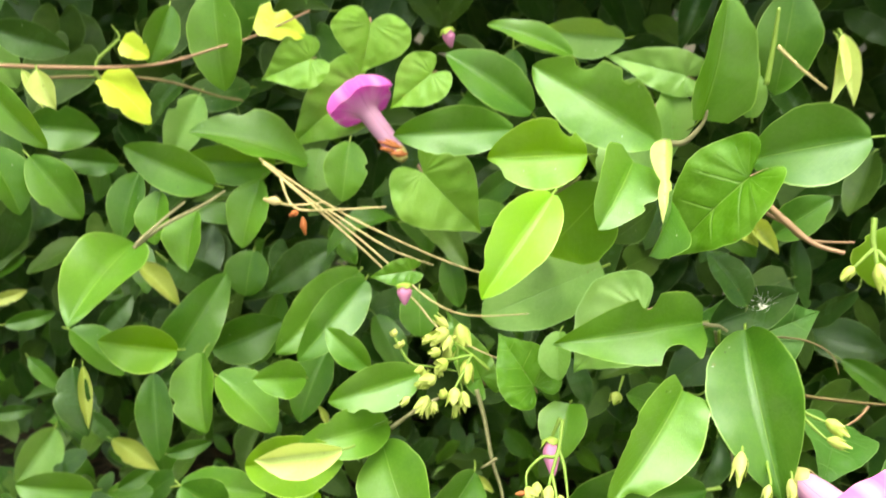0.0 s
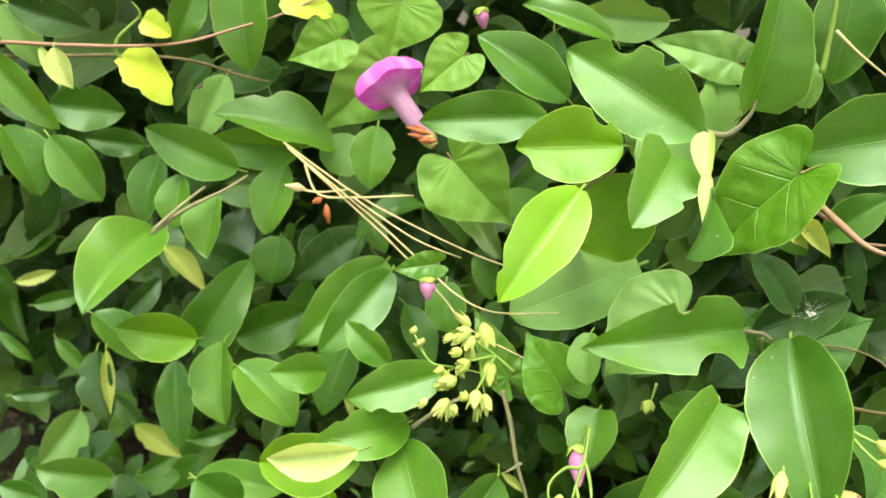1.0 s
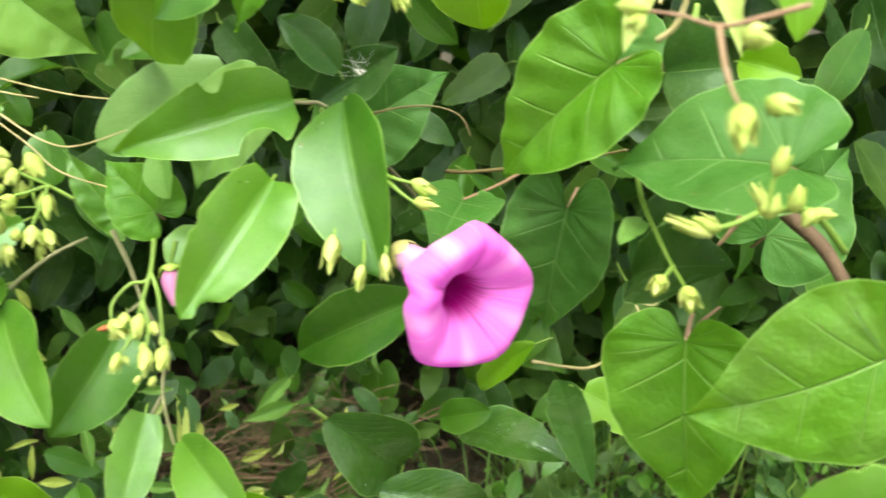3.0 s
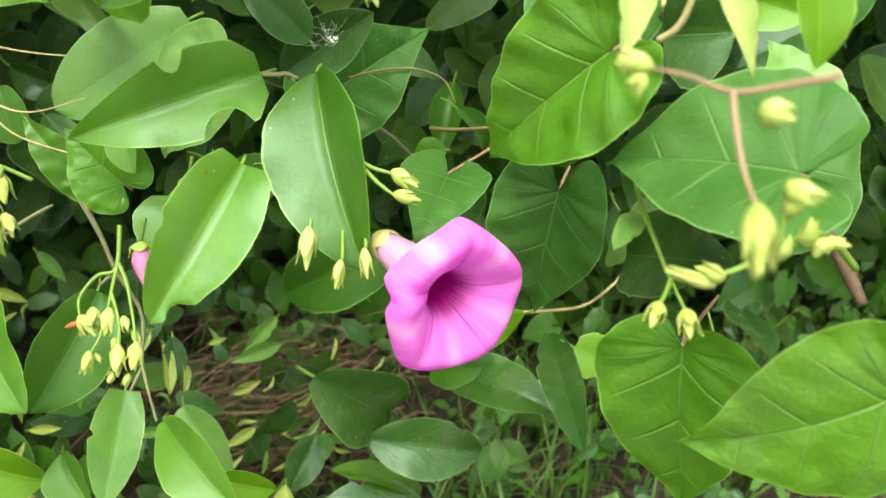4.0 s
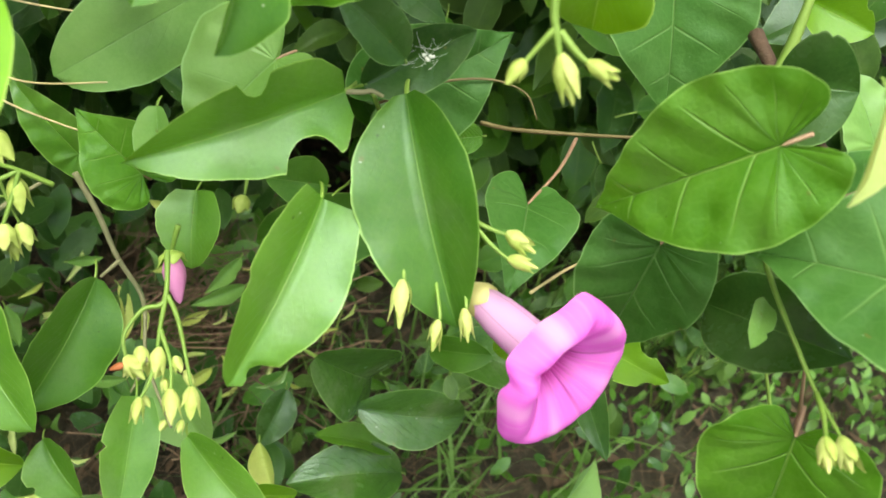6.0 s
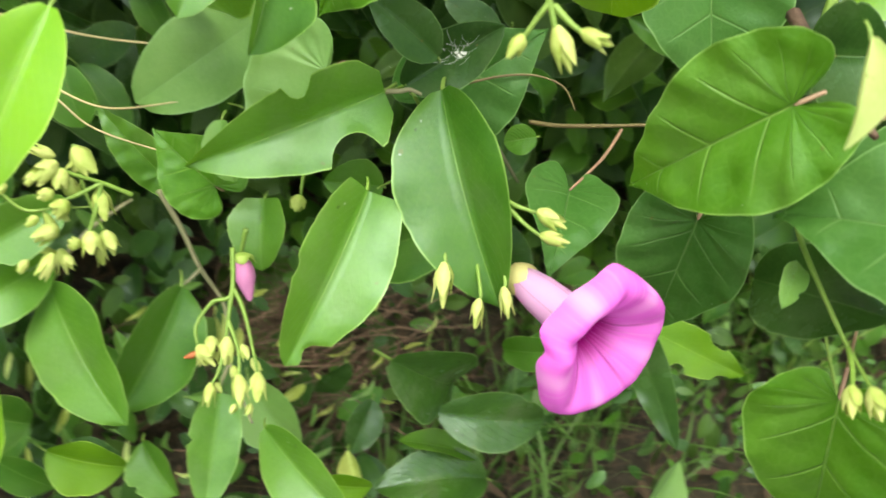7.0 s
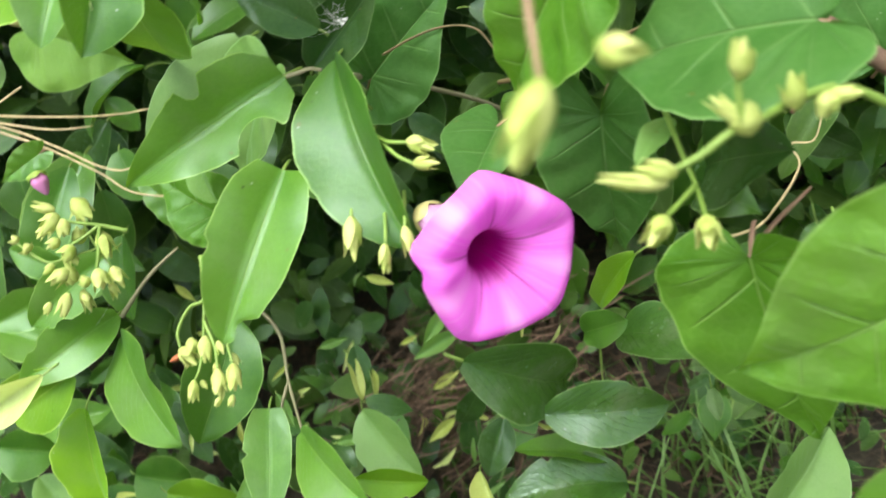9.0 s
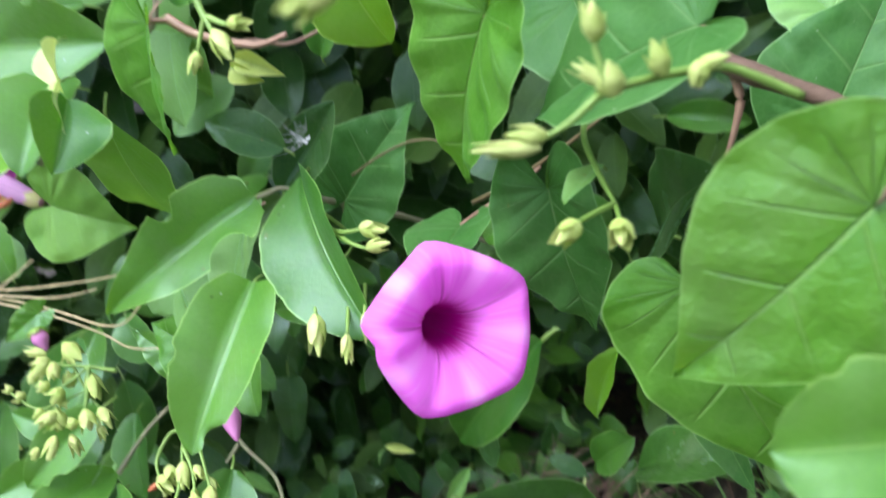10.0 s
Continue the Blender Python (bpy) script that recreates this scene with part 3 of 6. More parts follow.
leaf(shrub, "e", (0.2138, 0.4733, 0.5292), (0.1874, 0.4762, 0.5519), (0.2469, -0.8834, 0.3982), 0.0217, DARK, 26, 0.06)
leaf(shrub, "e", (0.0958, 0.4060, 0.5804), (0.0730, 0.3768, 0.5389), (0.0072, -0.8198, 0.5727), 0.0296, LIME, 31, 0.06)
leaf(shrub, "e", (0.1206, 0.4950, 0.5863), (0.0707, 0.4974, 0.5746), (-0.1039, -0.9640, 0.2450), 0.0423, BRIGHT, 31, 0.06, bites=((1, 0.93, 0.1, 0.5), (-1, 0.2, 0.08, 0.35)))
leaf(shrub, "e", (0.1558, 0.5004, 0.5981), (0.0861, 0.5229, 0.6231), (-0.2142, -0.9437, 0.2519), 0.0476, MID, 31, 0.06, bites=((-1, 0.68, 0.09, 0.35),))
leaf(shrub, "t", (0.1396, 0.4717, 0.5901), (0.1242, 0.4393, 0.5613), (0.2672, -0.7071, 0.6547), 0.0402, MID, 31, 0.06)
leaf(shrub, "e", (0.1371, 0.5048, 0.5697), (0.1199, 0.5624, 0.5132), (-0.5, -0.72, -0.48), 0.050, MID, 12, 0.06)
leaf(shrub, "e", (0.2440, 0.4622, 0.6234), (0.1958, 0.4791, 0.6002), (-0.4057, -0.8932, 0.1941), 0.0454, DEEP, 31, 0.06)
leaf(shrub, "t", (0.1789, 0.5169, 0.6121), (0.1765, 0.5189, 0.6775), (0.5005, -0.8646, 0.0444), 0.0540, MID, 31, 0.06)
leaf(shrub, "e", (0.0963, 0.5797, 0.5928), (0.0391, 0.5832, 0.6173), (0.1064, -0.9200, 0.3771), 0.0363, DEEP, 31, 0.06)
leaf(shrub, "e", (0.0859, 0.5590, 0.5832), (0.0177, 0.5557, 0.5678), (-0.0103, -0.9681, 0.2504), 0.0333, DEEP, 31, 0.06)
leaf(shrub, "e", (-0.0445, 0.6614, 0.5199), (-0.1244, 0.6443, 0.5299), (0.2120, -0.4967, 0.8416), 0.0517, MID, 31, 0.06)
leaf(shrub, "e", (-0.0713, 0.6854, 0.5098), (-0.1358, 0.6672, 0.5050), (0.2721, -0.9622, -0.0129), 0.0354, MID, 31, 0.06)
leaf(shrub, "e", (-0.0985, 0.6237, 0.5016), (-0.1563, 0.6091, 0.5201), (0.2702, -0.9587, 0.0884), 0.0357, MID, 31, 0.06)
leaf(shrub, "e", (-0.1323, 0.6881, 0.5488), (-0.1447, 0.6741, 0.5011), (0.1848, -0.9551, 0.2314), 0.0333, DULL, 31, 0.06)
leaf(shrub, "e", (-0.2424, 0.6580, 0.5108), (-0.1978, 0.6785, 0.5108), (0.4063, -0.8828, 0.2357), 0.0369, DEEP, 31, 0.06)
leaf(shrub, "e", (-0.1943, 0.4891, 0.5733), (-0.1570, 0.5009, 0.5368), (0.3236, -0.9459, 0.0242), 0.0220, MID, 31, 0.06)
leaf(shrub, "e", (-0.2129, 0.6020, 0.5037), (-0.1782, 0.6069, 0.4672), (0.4008, -0.8774, 0.2638), 0.0342, MID, 31, 0.06)
leaf(shrub, "e", (-0.2369, 0.5903, 0.5073), (-0.2114, 0.5914, 0.4676), (0.7544, -0.4567, 0.4716), 0.0369, DEEP, 31, 0.06)
leaf(shrub, "e", (-0.1898, 0.6974, 0.4850), (-0.2273, 0.6817, 0.4858), (0.3812, -0.8950, 0.2316), 0.0244, DEEP, 31, 0.06)
leaf(shrub, "e", (-0.1509, 0.6279, 0.4995), (-0.1534, 0.6128, 0.4550), (-0.1851, -0.9274, 0.3252), 0.0298, DEEP, 31, 0.06)
leaf(shrub, "e", (-0.1302, 0.6117, 0.4939), (-0.1275, 0.6015, 0.4599), (-0.2046, -0.9420, 0.2661), 0.0286, MID, 31, 0.06)
leaf(shrub, "e", (-0.1016, 0.5976, 0.4890), (-0.0995, 0.5852, 0.4518), (-0.4990, -0.8305, 0.2477), 0.0382, MID, 31, 0.06)
leaf(shrub, "e", (-0.0741, 0.6517, 0.5038), (-0.0777, 0.6369, 0.4570), (-0.1698, -0.9355, 0.3100), 0.0353, MID, 31, 0.06)
leaf(shrub, "e", (-0.1437, 0.6100, 0.4559), (-0.1506, 0.5255, 0.4272), (0.0362, -0.3251, 0.9450), 0.0527, MID, 31, 0.06)
leaf(shrub, "e", (0.0050, 0.6458, 0.4525), (-0.0382, 0.5960, 0.4007), (0.3106, -0.8010, 0.5117), 0.0459, MID, 31, 0.06)
leaf(shrub, "t", (-0.1146, 0.6340, 0.3679), (-0.0927, 0.6658, 0.4264), (0.2330, -0.8887, 0.3948), 0.0462, DEEP, 31, 0.06)
leaf(shrub, "e", (-0.0996, 0.6790, 0.3574), (-0.0527, 0.7006, 0.3827), (0.3057, -0.9259, 0.2218), 0.0447, DEEP, 31, 0.06)
leaf(shrub, "e", (-0.1007, 0.5833, 0.3971), (-0.1480, 0.5683, 0.4006), (0.3109, -0.9296, 0.1978), 0.0374, BRIGHT, 31, 0.06)
leaf(shrub, "e", (-0.1979, 0.6499, 0.3671), (-0.1567, 0.6510, 0.3372), (0.4999, -0.5491, 0.6698), 0.0348, DEEP, 31, 0.06)
leaf(shrub, "e", (-0.0891, 0.6053, 0.3882), (-0.0752, 0.5829, 0.3405), (-0.5093, -0.8263, 0.2406), 0.0477, MID, 31, 0.06)
leaf(shrub, "e", (-0.0724, 0.5844, 0.3837), (-0.0283, 0.5771, 0.3539), (0.3590, -0.6337, 0.6852), 0.0425, MID, 31, 0.06)
leaf(shrub, "e", (-0.1318, 0.6414, 0.3473), (-0.1134, 0.6155, 0.2937), (0.0927, -0.8839, 0.4584), 0.0308, DEEP, 31, 0.06)
leaf(shrub, "p", (-0.1759, 0.7199, 0.4013), (-0.1389, 0.7198, 0.3713), (0.4183, -0.7451, 0.5194), 0.0197, YELLOW, 24, 0.06)
leaf(shrub, "e", (-0.2040, 0.6737, 0.3248), (-0.1810, 0.6559, 0.2783), (-0.1205, -0.9460, 0.3010), 0.0356, DARK, 31, 0.06)
leaf(shrub, "p", (-0.1939, 0.6683, 0.3294), (-0.1791, 0.6501, 0.2877), (0.3168, -0.8232, 0.4711), 0.0112, YELLOW, 24, 0.06)
leaf(shrub, "e", (-0.2311, 0.7143, 0.2452), (-0.2467, 0.6827, 0.2091), (0.6344, -0.6962, 0.3358), 0.0413, DULL, 31, 0.06)
leaf(shrub, "e", (-0.1623, 0.6221, 0.2548), (-0.2120, 0.6043, 0.2609), (0.3529, -0.9068, 0.2306), 0.0369, MID, 31, 0.06)
leaf(shrub, "p", (-0.1697, 0.6776, 0.2662), (-0.1303, 0.6779, 0.2462), (0.2668, -0.8172, 0.5109), 0.0197, YELLOW, 24, 0.06)
leaf(shrub, "e", (-0.0831, 0.5619, 0.3114), (-0.0274, 0.5724, 0.3084), (0.1632, -0.6597, 0.7336), 0.0314, MID, 31, 0.06)
leaf(shrub, "e", (0.0446, 0.5200, 0.4042), (-0.0036, 0.4858, 0.3976), (0.4451, -0.7283, 0.5211), 0.0331, MID, 31, 0.12)
leaf(shrub, "e", (0.0233, 0.4905, 0.3941), (-0.0328, 0.5049, 0.3687), (-0.3163, -0.9340, 0.1658), 0.0419, BRIGHT, 31, 0.06)
leaf(shrub, "p", (0.0232, 0.4706, 0.4096), (-0.0232, 0.4716, 0.3932), (-0.1033, -0.9672, 0.2319), 0.0213, YOUNG, 24, 0.06)
leaf(shrub, "e", (0.0439, 0.5123, 0.3947), (0.0789, 0.4513, 0.3622), (-0.5375, -0.6151, 0.5768), 0.0470, MID, 20, 0.06)
leaf(shrub, "e", (0.0108, 0.4990, 0.3647), (-0.0032, 0.4846, 0.2932), (-0.3976, -0.8814, 0.2550), 0.0480, LIME, 31, 0.06)
leaf(shrub, "e", (0.1014, 0.5221, 0.3810), (0.0675, 0.4846, 0.3335), (0.4736, -0.8235, 0.3124), 0.0489, DEEP, 31, 0.06)
leaf(shrub, "s", (0.1185, 0.4728, 0.3548), (0.1093, 0.4348, 0.3170), (0.1739, -0.7161, 0.6759), 0.0271, MID, 24, 0.0)
leaf(shrub, "e", (0.1394, 0.4485, 0.3550), (0.1785, 0.3958, 0.3428), (-0.5320, -0.5445, 0.6484), 0.0329, MID, 31, 0.06)
leaf(shrub, "e", (0.1589, 0.4353, 0.3305), (0.1891, 0.4427, 0.3107), (0.3796, -0.8917, 0.2463), 0.0195, BRIGHT, 31, 0.06)
leaf(shrub, "e", (0.0233, 0.5004, 0.2913), (0.0611, 0.5020, 0.2705), (0.1662, -0.9590, 0.2295), 0.0408, BRIGHT, 31, 0.06)
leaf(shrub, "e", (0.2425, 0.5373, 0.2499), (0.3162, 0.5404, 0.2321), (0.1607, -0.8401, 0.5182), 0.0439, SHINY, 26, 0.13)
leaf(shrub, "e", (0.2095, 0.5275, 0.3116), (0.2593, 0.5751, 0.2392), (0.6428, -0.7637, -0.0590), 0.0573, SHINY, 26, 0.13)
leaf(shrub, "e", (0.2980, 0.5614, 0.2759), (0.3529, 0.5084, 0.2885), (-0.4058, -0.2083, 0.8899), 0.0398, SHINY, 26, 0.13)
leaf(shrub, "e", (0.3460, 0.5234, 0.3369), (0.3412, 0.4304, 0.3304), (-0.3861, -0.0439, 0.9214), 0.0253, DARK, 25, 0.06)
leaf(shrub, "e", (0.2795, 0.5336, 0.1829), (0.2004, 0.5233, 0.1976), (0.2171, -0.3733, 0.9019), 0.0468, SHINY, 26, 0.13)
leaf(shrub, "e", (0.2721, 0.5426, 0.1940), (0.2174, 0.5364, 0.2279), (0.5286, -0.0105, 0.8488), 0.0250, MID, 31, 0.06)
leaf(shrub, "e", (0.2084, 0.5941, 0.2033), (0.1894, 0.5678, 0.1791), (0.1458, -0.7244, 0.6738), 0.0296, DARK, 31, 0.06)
leaf(shrub, "p", (0.1877, 0.5570, 0.1968), (0.1957, 0.5339, 0.1745), (-0.3340, -0.7132, 0.6163), 0.0174, YELLOW, 24, 0.06)
leaf(shrub, "e", (0.3491, 0.4697, 0.1963), (0.3961, 0.5017, 0.2255), (0.3967, -0.8649, 0.3075), 0.0584, DULL, 31, 0.06)
leaf(shrub, "e", (0.2678, 0.4544, 0.5867), (0.2737, 0.4594, 0.5515), (-0.5101, -0.8352, -0.2058), 0.0434, BRIGHT, 31, 0.06)
leaf(shrub, "e", (0.4407, 0.5603, 0.5218), (0.4662, 0.5348, 0.5188), (-0.6163, -0.6654, 0.4213), 0.0331, BRIGHT, 31, 0.06)
leaf(shrub, "p", (0.3007, 0.3566, 0.5920), (0.2984, 0.3475, 0.5641), (-0.0098, -0.9506, 0.3103), 0.0114, YOUNG, 24, 0.06)
leaf(shrub, "p", (0.3152, 0.3395, 0.5967), (0.3253, 0.3230, 0.5684), (-0.1698, -0.8763, 0.4509), 0.0091, YOUNG, 24, 0.06)
leaf(shrub, "e", (0.3314, 0.3193, 0.6022), (0.3330, 0.3082, 0.5757), (-0.0468, -0.9223, 0.3836), 0.0170, BRIGHT, 31, 0.06)
stem(shrub, "twig", [(-0.1285, 0.5633, 0.4689), (-0.1152, 0.5798, 0.4823), (-0.0971, 0.5961, 0.4947), (-0.0872, 0.6081, 0.5033)], 0.0014, GREY_TWIG)
stem(shrub, "twig", [(-0.1276, 0.5646, 0.4712), (-0.1166, 0.5734, 0.4854), (-0.1050, 0.5813, 0.4985)], 0.0012, GREY_TWIG)
stem(shrub, "twig", [(0.0944, 0.5443, 0.4246), (0.1030, 0.5377, 0.4073), (0.1108, 0.5281, 0.3882), (0.1215, 0.5200, 0.3672), (0.1224, 0.5000, 0.3480), (0.1328, 0.4640, 0.3418)], 0.0014, GREY_TWIG)
stem(shrub, "twig", [(0.1124, 0.5199, 0.3940), (0.1039, 0.5145, 0.3889)], 0.001, GREY_TWIG)
stem(shrub, "twig", [(0.1224, 0.5000, 0.3480), (0.1185, 0.4930, 0.3430), (0.1150, 0.4900, 0.3370)], 0.0010, GREY_TWIG)
stem(shrub, "twig", [(0.0473, 0.5168, 0.4034), (0.0642, 0.5318, 0.4145), (0.0818, 0.5432, 0.4210)], 0.0013, GREY_TWIG)
stem(shrub, "twig", [(0.1927, 0.4739, 0.5149), (0.1999, 0.4739, 0.5147), (0.2038, 0.4749, 0.5147), (0.2085, 0.4744, 0.5128)], 0.0012, GREY_TWIG)
stem(shrub, "twig", [(0.2061, 0.4797, 0.5105), (0.2183, 0.4982, 0.4787), (0.2073, 0.4839, 0.4722), (0.1895, 0.4527, 0.4845)], 0.0009, GREEN_STEM)
stem(shrub, "twig", [(0.2064, 0.4845, 0.5086), (0.2392, 0.5519, 0.4633), (0.2740, 0.6128, 0.4098), (0.3131, 0.6586, 0.3389)], 0.0015, GREY_TWIG)
stem(shrub, "twig", [(0.1625, 0.5194, 0.5970), (0.1730, 0.5171, 0.5987), (0.1805, 0.5164, 0.6111), (0.1803, 0.5174, 0.6221)], 0.0016, GREY_TWIG)
stem(shrub, "twig", [(0.1061, 0.4924, 0.5622), (0.1164, 0.4929, 0.5713), (0.1197, 0.4931, 0.5748)], 0.0012, GREY_TWIG)
leaf(shrub, "e", (-0.2332, 0.5848, 0.5832), (-0.1919, 0.6046, 0.5747), (0.4379, -0.8985, 0.0304), 0.0264, DARK, 31, 0.06)
leaf(shrub, "e", (-0.2663, 0.6342, 0.5737), (-0.2415, 0.6417, 0.5386), (0.5551, -0.8018, 0.2212), 0.0282, DULL, 31, 0.06)
leaf(shrub, "e", (-0.1590, 0.6865, 0.6075), (-0.1678, 0.6787, 0.5651), (0.4741, -0.8782, 0.0634), 0.0286, MID, 31, 0.06)
leaf(shrub, "e", (-0.1170, 0.6382, 0.6262), (-0.1014, 0.6361, 0.5631), (0.0477, -0.9979, 0.0439), 0.0414, MID, 31, 0.06)
leaf(shrub, "e", (0.1470, 0.6175, 0.6439), (0.0955, 0.6234, 0.6397), (-0.0918, -0.9719, -0.2169), 0.0300, DULL, 31, 0.06)
leaf(shrub, "e", (0.1154, 0.6011, 0.6290), (0.0606, 0.6046, 0.6376), (0.0386, -0.8190, 0.5725), 0.0207, MID, 31, 0.06)
leaf(shrub, "p", (0.1512, 0.4664, 0.6036), (0.1527, 0.4456, 0.5831), (-0.5445, -0.6092, 0.5766), 0.0116, YOUNG, 24, 0.06)
leaf(shrub, "p", (0.1521, 0.4507, 0.5884), (0.1518, 0.4322, 0.5691), (-0.3372, -0.6777, 0.6534), 0.0067, YOUNG, 24, 0.06)
leaf(shrub, "e", (0.1526, 0.4458, 0.5807), (0.1457, 0.4207, 0.5578), (0.8210, -0.4923, 0.2890), 0.0363, DEEP, 34, 0.06)
leaf(shrub, "p", (0.2032, 0.4925, 0.5675), (0.2159, 0.4856, 0.5568), (-0.3062, -0.9239, 0.2295), 0.0097, YELLOW, 24, 0.06)
leaf(shrub, "p", (0.2068, 0.4918, 0.5702), (0.2257, 0.4815, 0.5556), (-0.1982, -0.9037, 0.3795), 0.0108, YELLOW, 24, 0.06)
leaf(shrub, "e", (0.2357, 0.5217, 0.5566), (0.2595, 0.5169, 0.5840), (-0.4471, -0.8633, 0.2341), 0.0249, DEEP, 31, 0.06)
leaf(shrub, "r", (0.0490, 0.6016, 0.4625), (0.0554, 0.5905, 0.4338), (-0.0805, -0.9359, 0.3429), 0.0287, DEEP, 24, 0.06)
leaf(shrub, "e", (0.0276, 0.5336, 0.4311), (-0.0022, 0.5391, 0.4496), (-0.0445, -0.9744, 0.2205), 0.0216, MID, 31, 0.06)
leaf(shrub, "e", (0.0586, 0.5170, 0.4406), (0.0088, 0.5034, 0.4191), (0.0856, -0.9210, 0.3801), 0.0310, MID, 31, 0.06)
leaf(shrub, "e", (-0.0314, 0.6722, 0.3617), (-0.0591, 0.6594, 0.3454), (0.2902, -0.9265, 0.2394), 0.0202, DULL, 31, 0.06)
leaf(shrub, "e", (-0.0103, 0.6629, 0.3834), (-0.0200, 0.6357, 0.3321), (-0.2421, -0.8375, 0.4899), 0.0371, DEEP, 31, 0.06)
leaf(shrub, "r", (-0.0847, 0.7130, 0.4313), (-0.0836, 0.7006, 0.3976), (-0.0824, -0.9367, 0.3402), 0.0383, DEEP, 24, 0.06)
leaf(shrub, "e", (-0.0265, 0.7563, 0.4358), (-0.0741, 0.7331, 0.3915), (0.0822, -0.9163, 0.3921), 0.0393, DARK, 31, 0.06)
leaf(shrub, "s", (0.1450, 0.5104, 0.4413), (0.1422, 0.4888, 0.4164), (-0.4196, -0.6601, 0.6231), 0.0307, MID, 24, 0.06)
leaf(shrub, "e", (0.0124, 0.6087, 0.4595), (-0.0191, 0.5673, 0.4119), (0.3003, -0.8088, 0.5056), 0.0366, DEEP, 31, 0.06)
leaf(shrub, "e", (-0.0121, 0.5606, 0.4045), (-0.0423, 0.5413, 0.4062), (0.5089, -0.7639, 0.3968), 0.0282, MID, 31, 0.06)
leaf(shrub, "e", (0.1263, 0.5724, 0.2574), (0.1543, 0.5426, 0.2175), (-0.2530, -0.8515, 0.4594), 0.0456, DULL, 31, 0.06)
leaf(shrub, "e", (0.3116, 0.4616, 0.3967), (0.2908, 0.4863, 0.3557), (-0.8884, -0.4128, 0.2010), 0.0192, BRIGHT, 31, 0.06)
leaf(shrub, "r", (0.2789, 0.5361, 0.3038), (0.3035, 0.5068, 0.3281), (-0.8317, -0.5007, 0.2401), 0.0231, DEEP, 24, 0.06)
leaf(shrub, "e", (0.2725, 0.6022, 0.3538), (0.1905, 0.6576, 0.2823), (-0.6704, -0.7086, 0.2202), 0.0565, DEEP, 31, 0.06)
leaf(shrub, "e", (0.0714, 0.5039, 0.2877), (0.0891, 0.4804, 0.2691), (-0.5041, -0.7368, 0.4506), 0.0378, MID, 31, 0.06)
leaf(shrub, "e", (-0.0742, 0.5262, 0.3344), (-0.0466, 0.5330, 0.3155), (0.3884, -0.8886, 0.2441), 0.0398, DEEP, 31, 0.06)
leaf(shrub, "e", (-0.0693, 0.5327, 0.2997), (-0.0483, 0.5138, 0.2606), (0.4957, -0.6474, 0.5789), 0.0329, DULL, 31, 0.06)
leaf(shrub, "r", (-0.0407, 0.5718, 0.2507), (-0.0087, 0.5743, 0.2310), (0.2212, -0.9453, 0.2396), 0.0484, DEEP, 24, 0.06)
leaf(shrub, "e", (0.1029, 0.6589, 0.2426), (0.1056, 0.6365, 0.2133), (0.6485, -0.5744, 0.4995), 0.0120, YELLOW, 31, 0.06)
leaf(shrub, "p", (0.1150, 0.6530, 0.2304), (0.1144, 0.6368, 0.2107), (0.8373, -0.4347, 0.3316), 0.0070, YELLOW, 24, 0.06)
leaf(shrub, "p", (0.1829, 0.6790, 0.2474), (0.1577, 0.6620, 0.2297), (0.1249, -0.7978, 0.5899), 0.0123, DULL, 24, 0.06)
leaf(shrub, "p", (0.1629, 0.6488, 0.1657), (0.1396, 0.6374, 0.1584), (0.1464, -0.7253, 0.6726), 0.0095, YELLOW, 24, 0.06)
leaf(shrub, "p", (0.0077, 0.7279, 0.2836), (0.0262, 0.7206, 0.2597), (0.3220, -0.8056, 0.4973), 0.0111, DULL, 24, 0.06)
leaf(shrub, "p", (-0.0316, 0.7281, 0.2513), (-0.0078, 0.7300, 0.2376), (0.3571, -0.7805, 0.5132), 0.0099, YELLOW, 24, 0.06)
leaf(shrub, "p", (0.1853, 0.6673, 0.2311), (0.1484, 0.6562, 0.2246), (0.1300, -0.7850, 0.6057), 0.0137, DULL, 24, 0.06)
leaf(shrub, "p", (-0.0133, 0.6998, 0.3151), (-0.0028, 0.6955, 0.2994), (0.3708, -0.8021, 0.4681), 0.0069, YELLOW, 24, 0.06)
leaf(shrub, "p", (0.0669, 0.7083, 0.2204), (0.0899, 0.7141, 0.2188), (0.2390, -0.7879, 0.5676), 0.0084, DULL, 24, 0.06)
leaf(shrub, "p", (0.1232, 0.7350, 0.1843), (0.1385, 0.7395, 0.1861), (0.1615, -0.7910, 0.5901), 0.0057, YELLOW, 24, 0.06)
leaf(shrub, "p", (0.1939, 0.6411, 0.1973), (0.1904, 0.6323, 0.1878), (0.0927, -0.7478, 0.6574), 0.0048, DULL, 24, 0.06)
leaf(shrub, "p", (0.1228, 0.7183, 0.2676), (0.1427, 0.7152, 0.2563), (0.1725, -0.8290, 0.5320), 0.0081, YELLOW, 24, 0.06)
leaf(shrub, "p", (0.0267, 0.6818, 0.2049), (0.0347, 0.6653, 0.1808), (0.3035, -0.7371, 0.6038), 0.0106, DULL, 24, 0.06)
leaf(shrub, "p", (0.1414, 0.7107, 0.1490), (0.1652, 0.7194, 0.1545), (0.1324, -0.7622, 0.6336), 0.0091, YELLOW, 24, 0.06)
leaf(shrub, "p", (0.0816, 0.6158, 0.1986), (0.1060, 0.6198, 0.1940), (0.2374, -0.7201, 0.6520), 0.0089, DULL, 24, 0.06)
leaf(shrub, "p", (0.0093, 0.6267, 0.1978), (0.0294, 0.6321, 0.1932), (0.3322, -0.7060, 0.6255), 0.0077, YELLOW, 24, 0.06)
leaf(shrub, "e", (-0.3145, 0.7362, 0.2890), (-0.2856, 0.7395, 0.2674), (0.3261, -0.8967, 0.2993), 0.0124, DEEP, 31, 0.06)
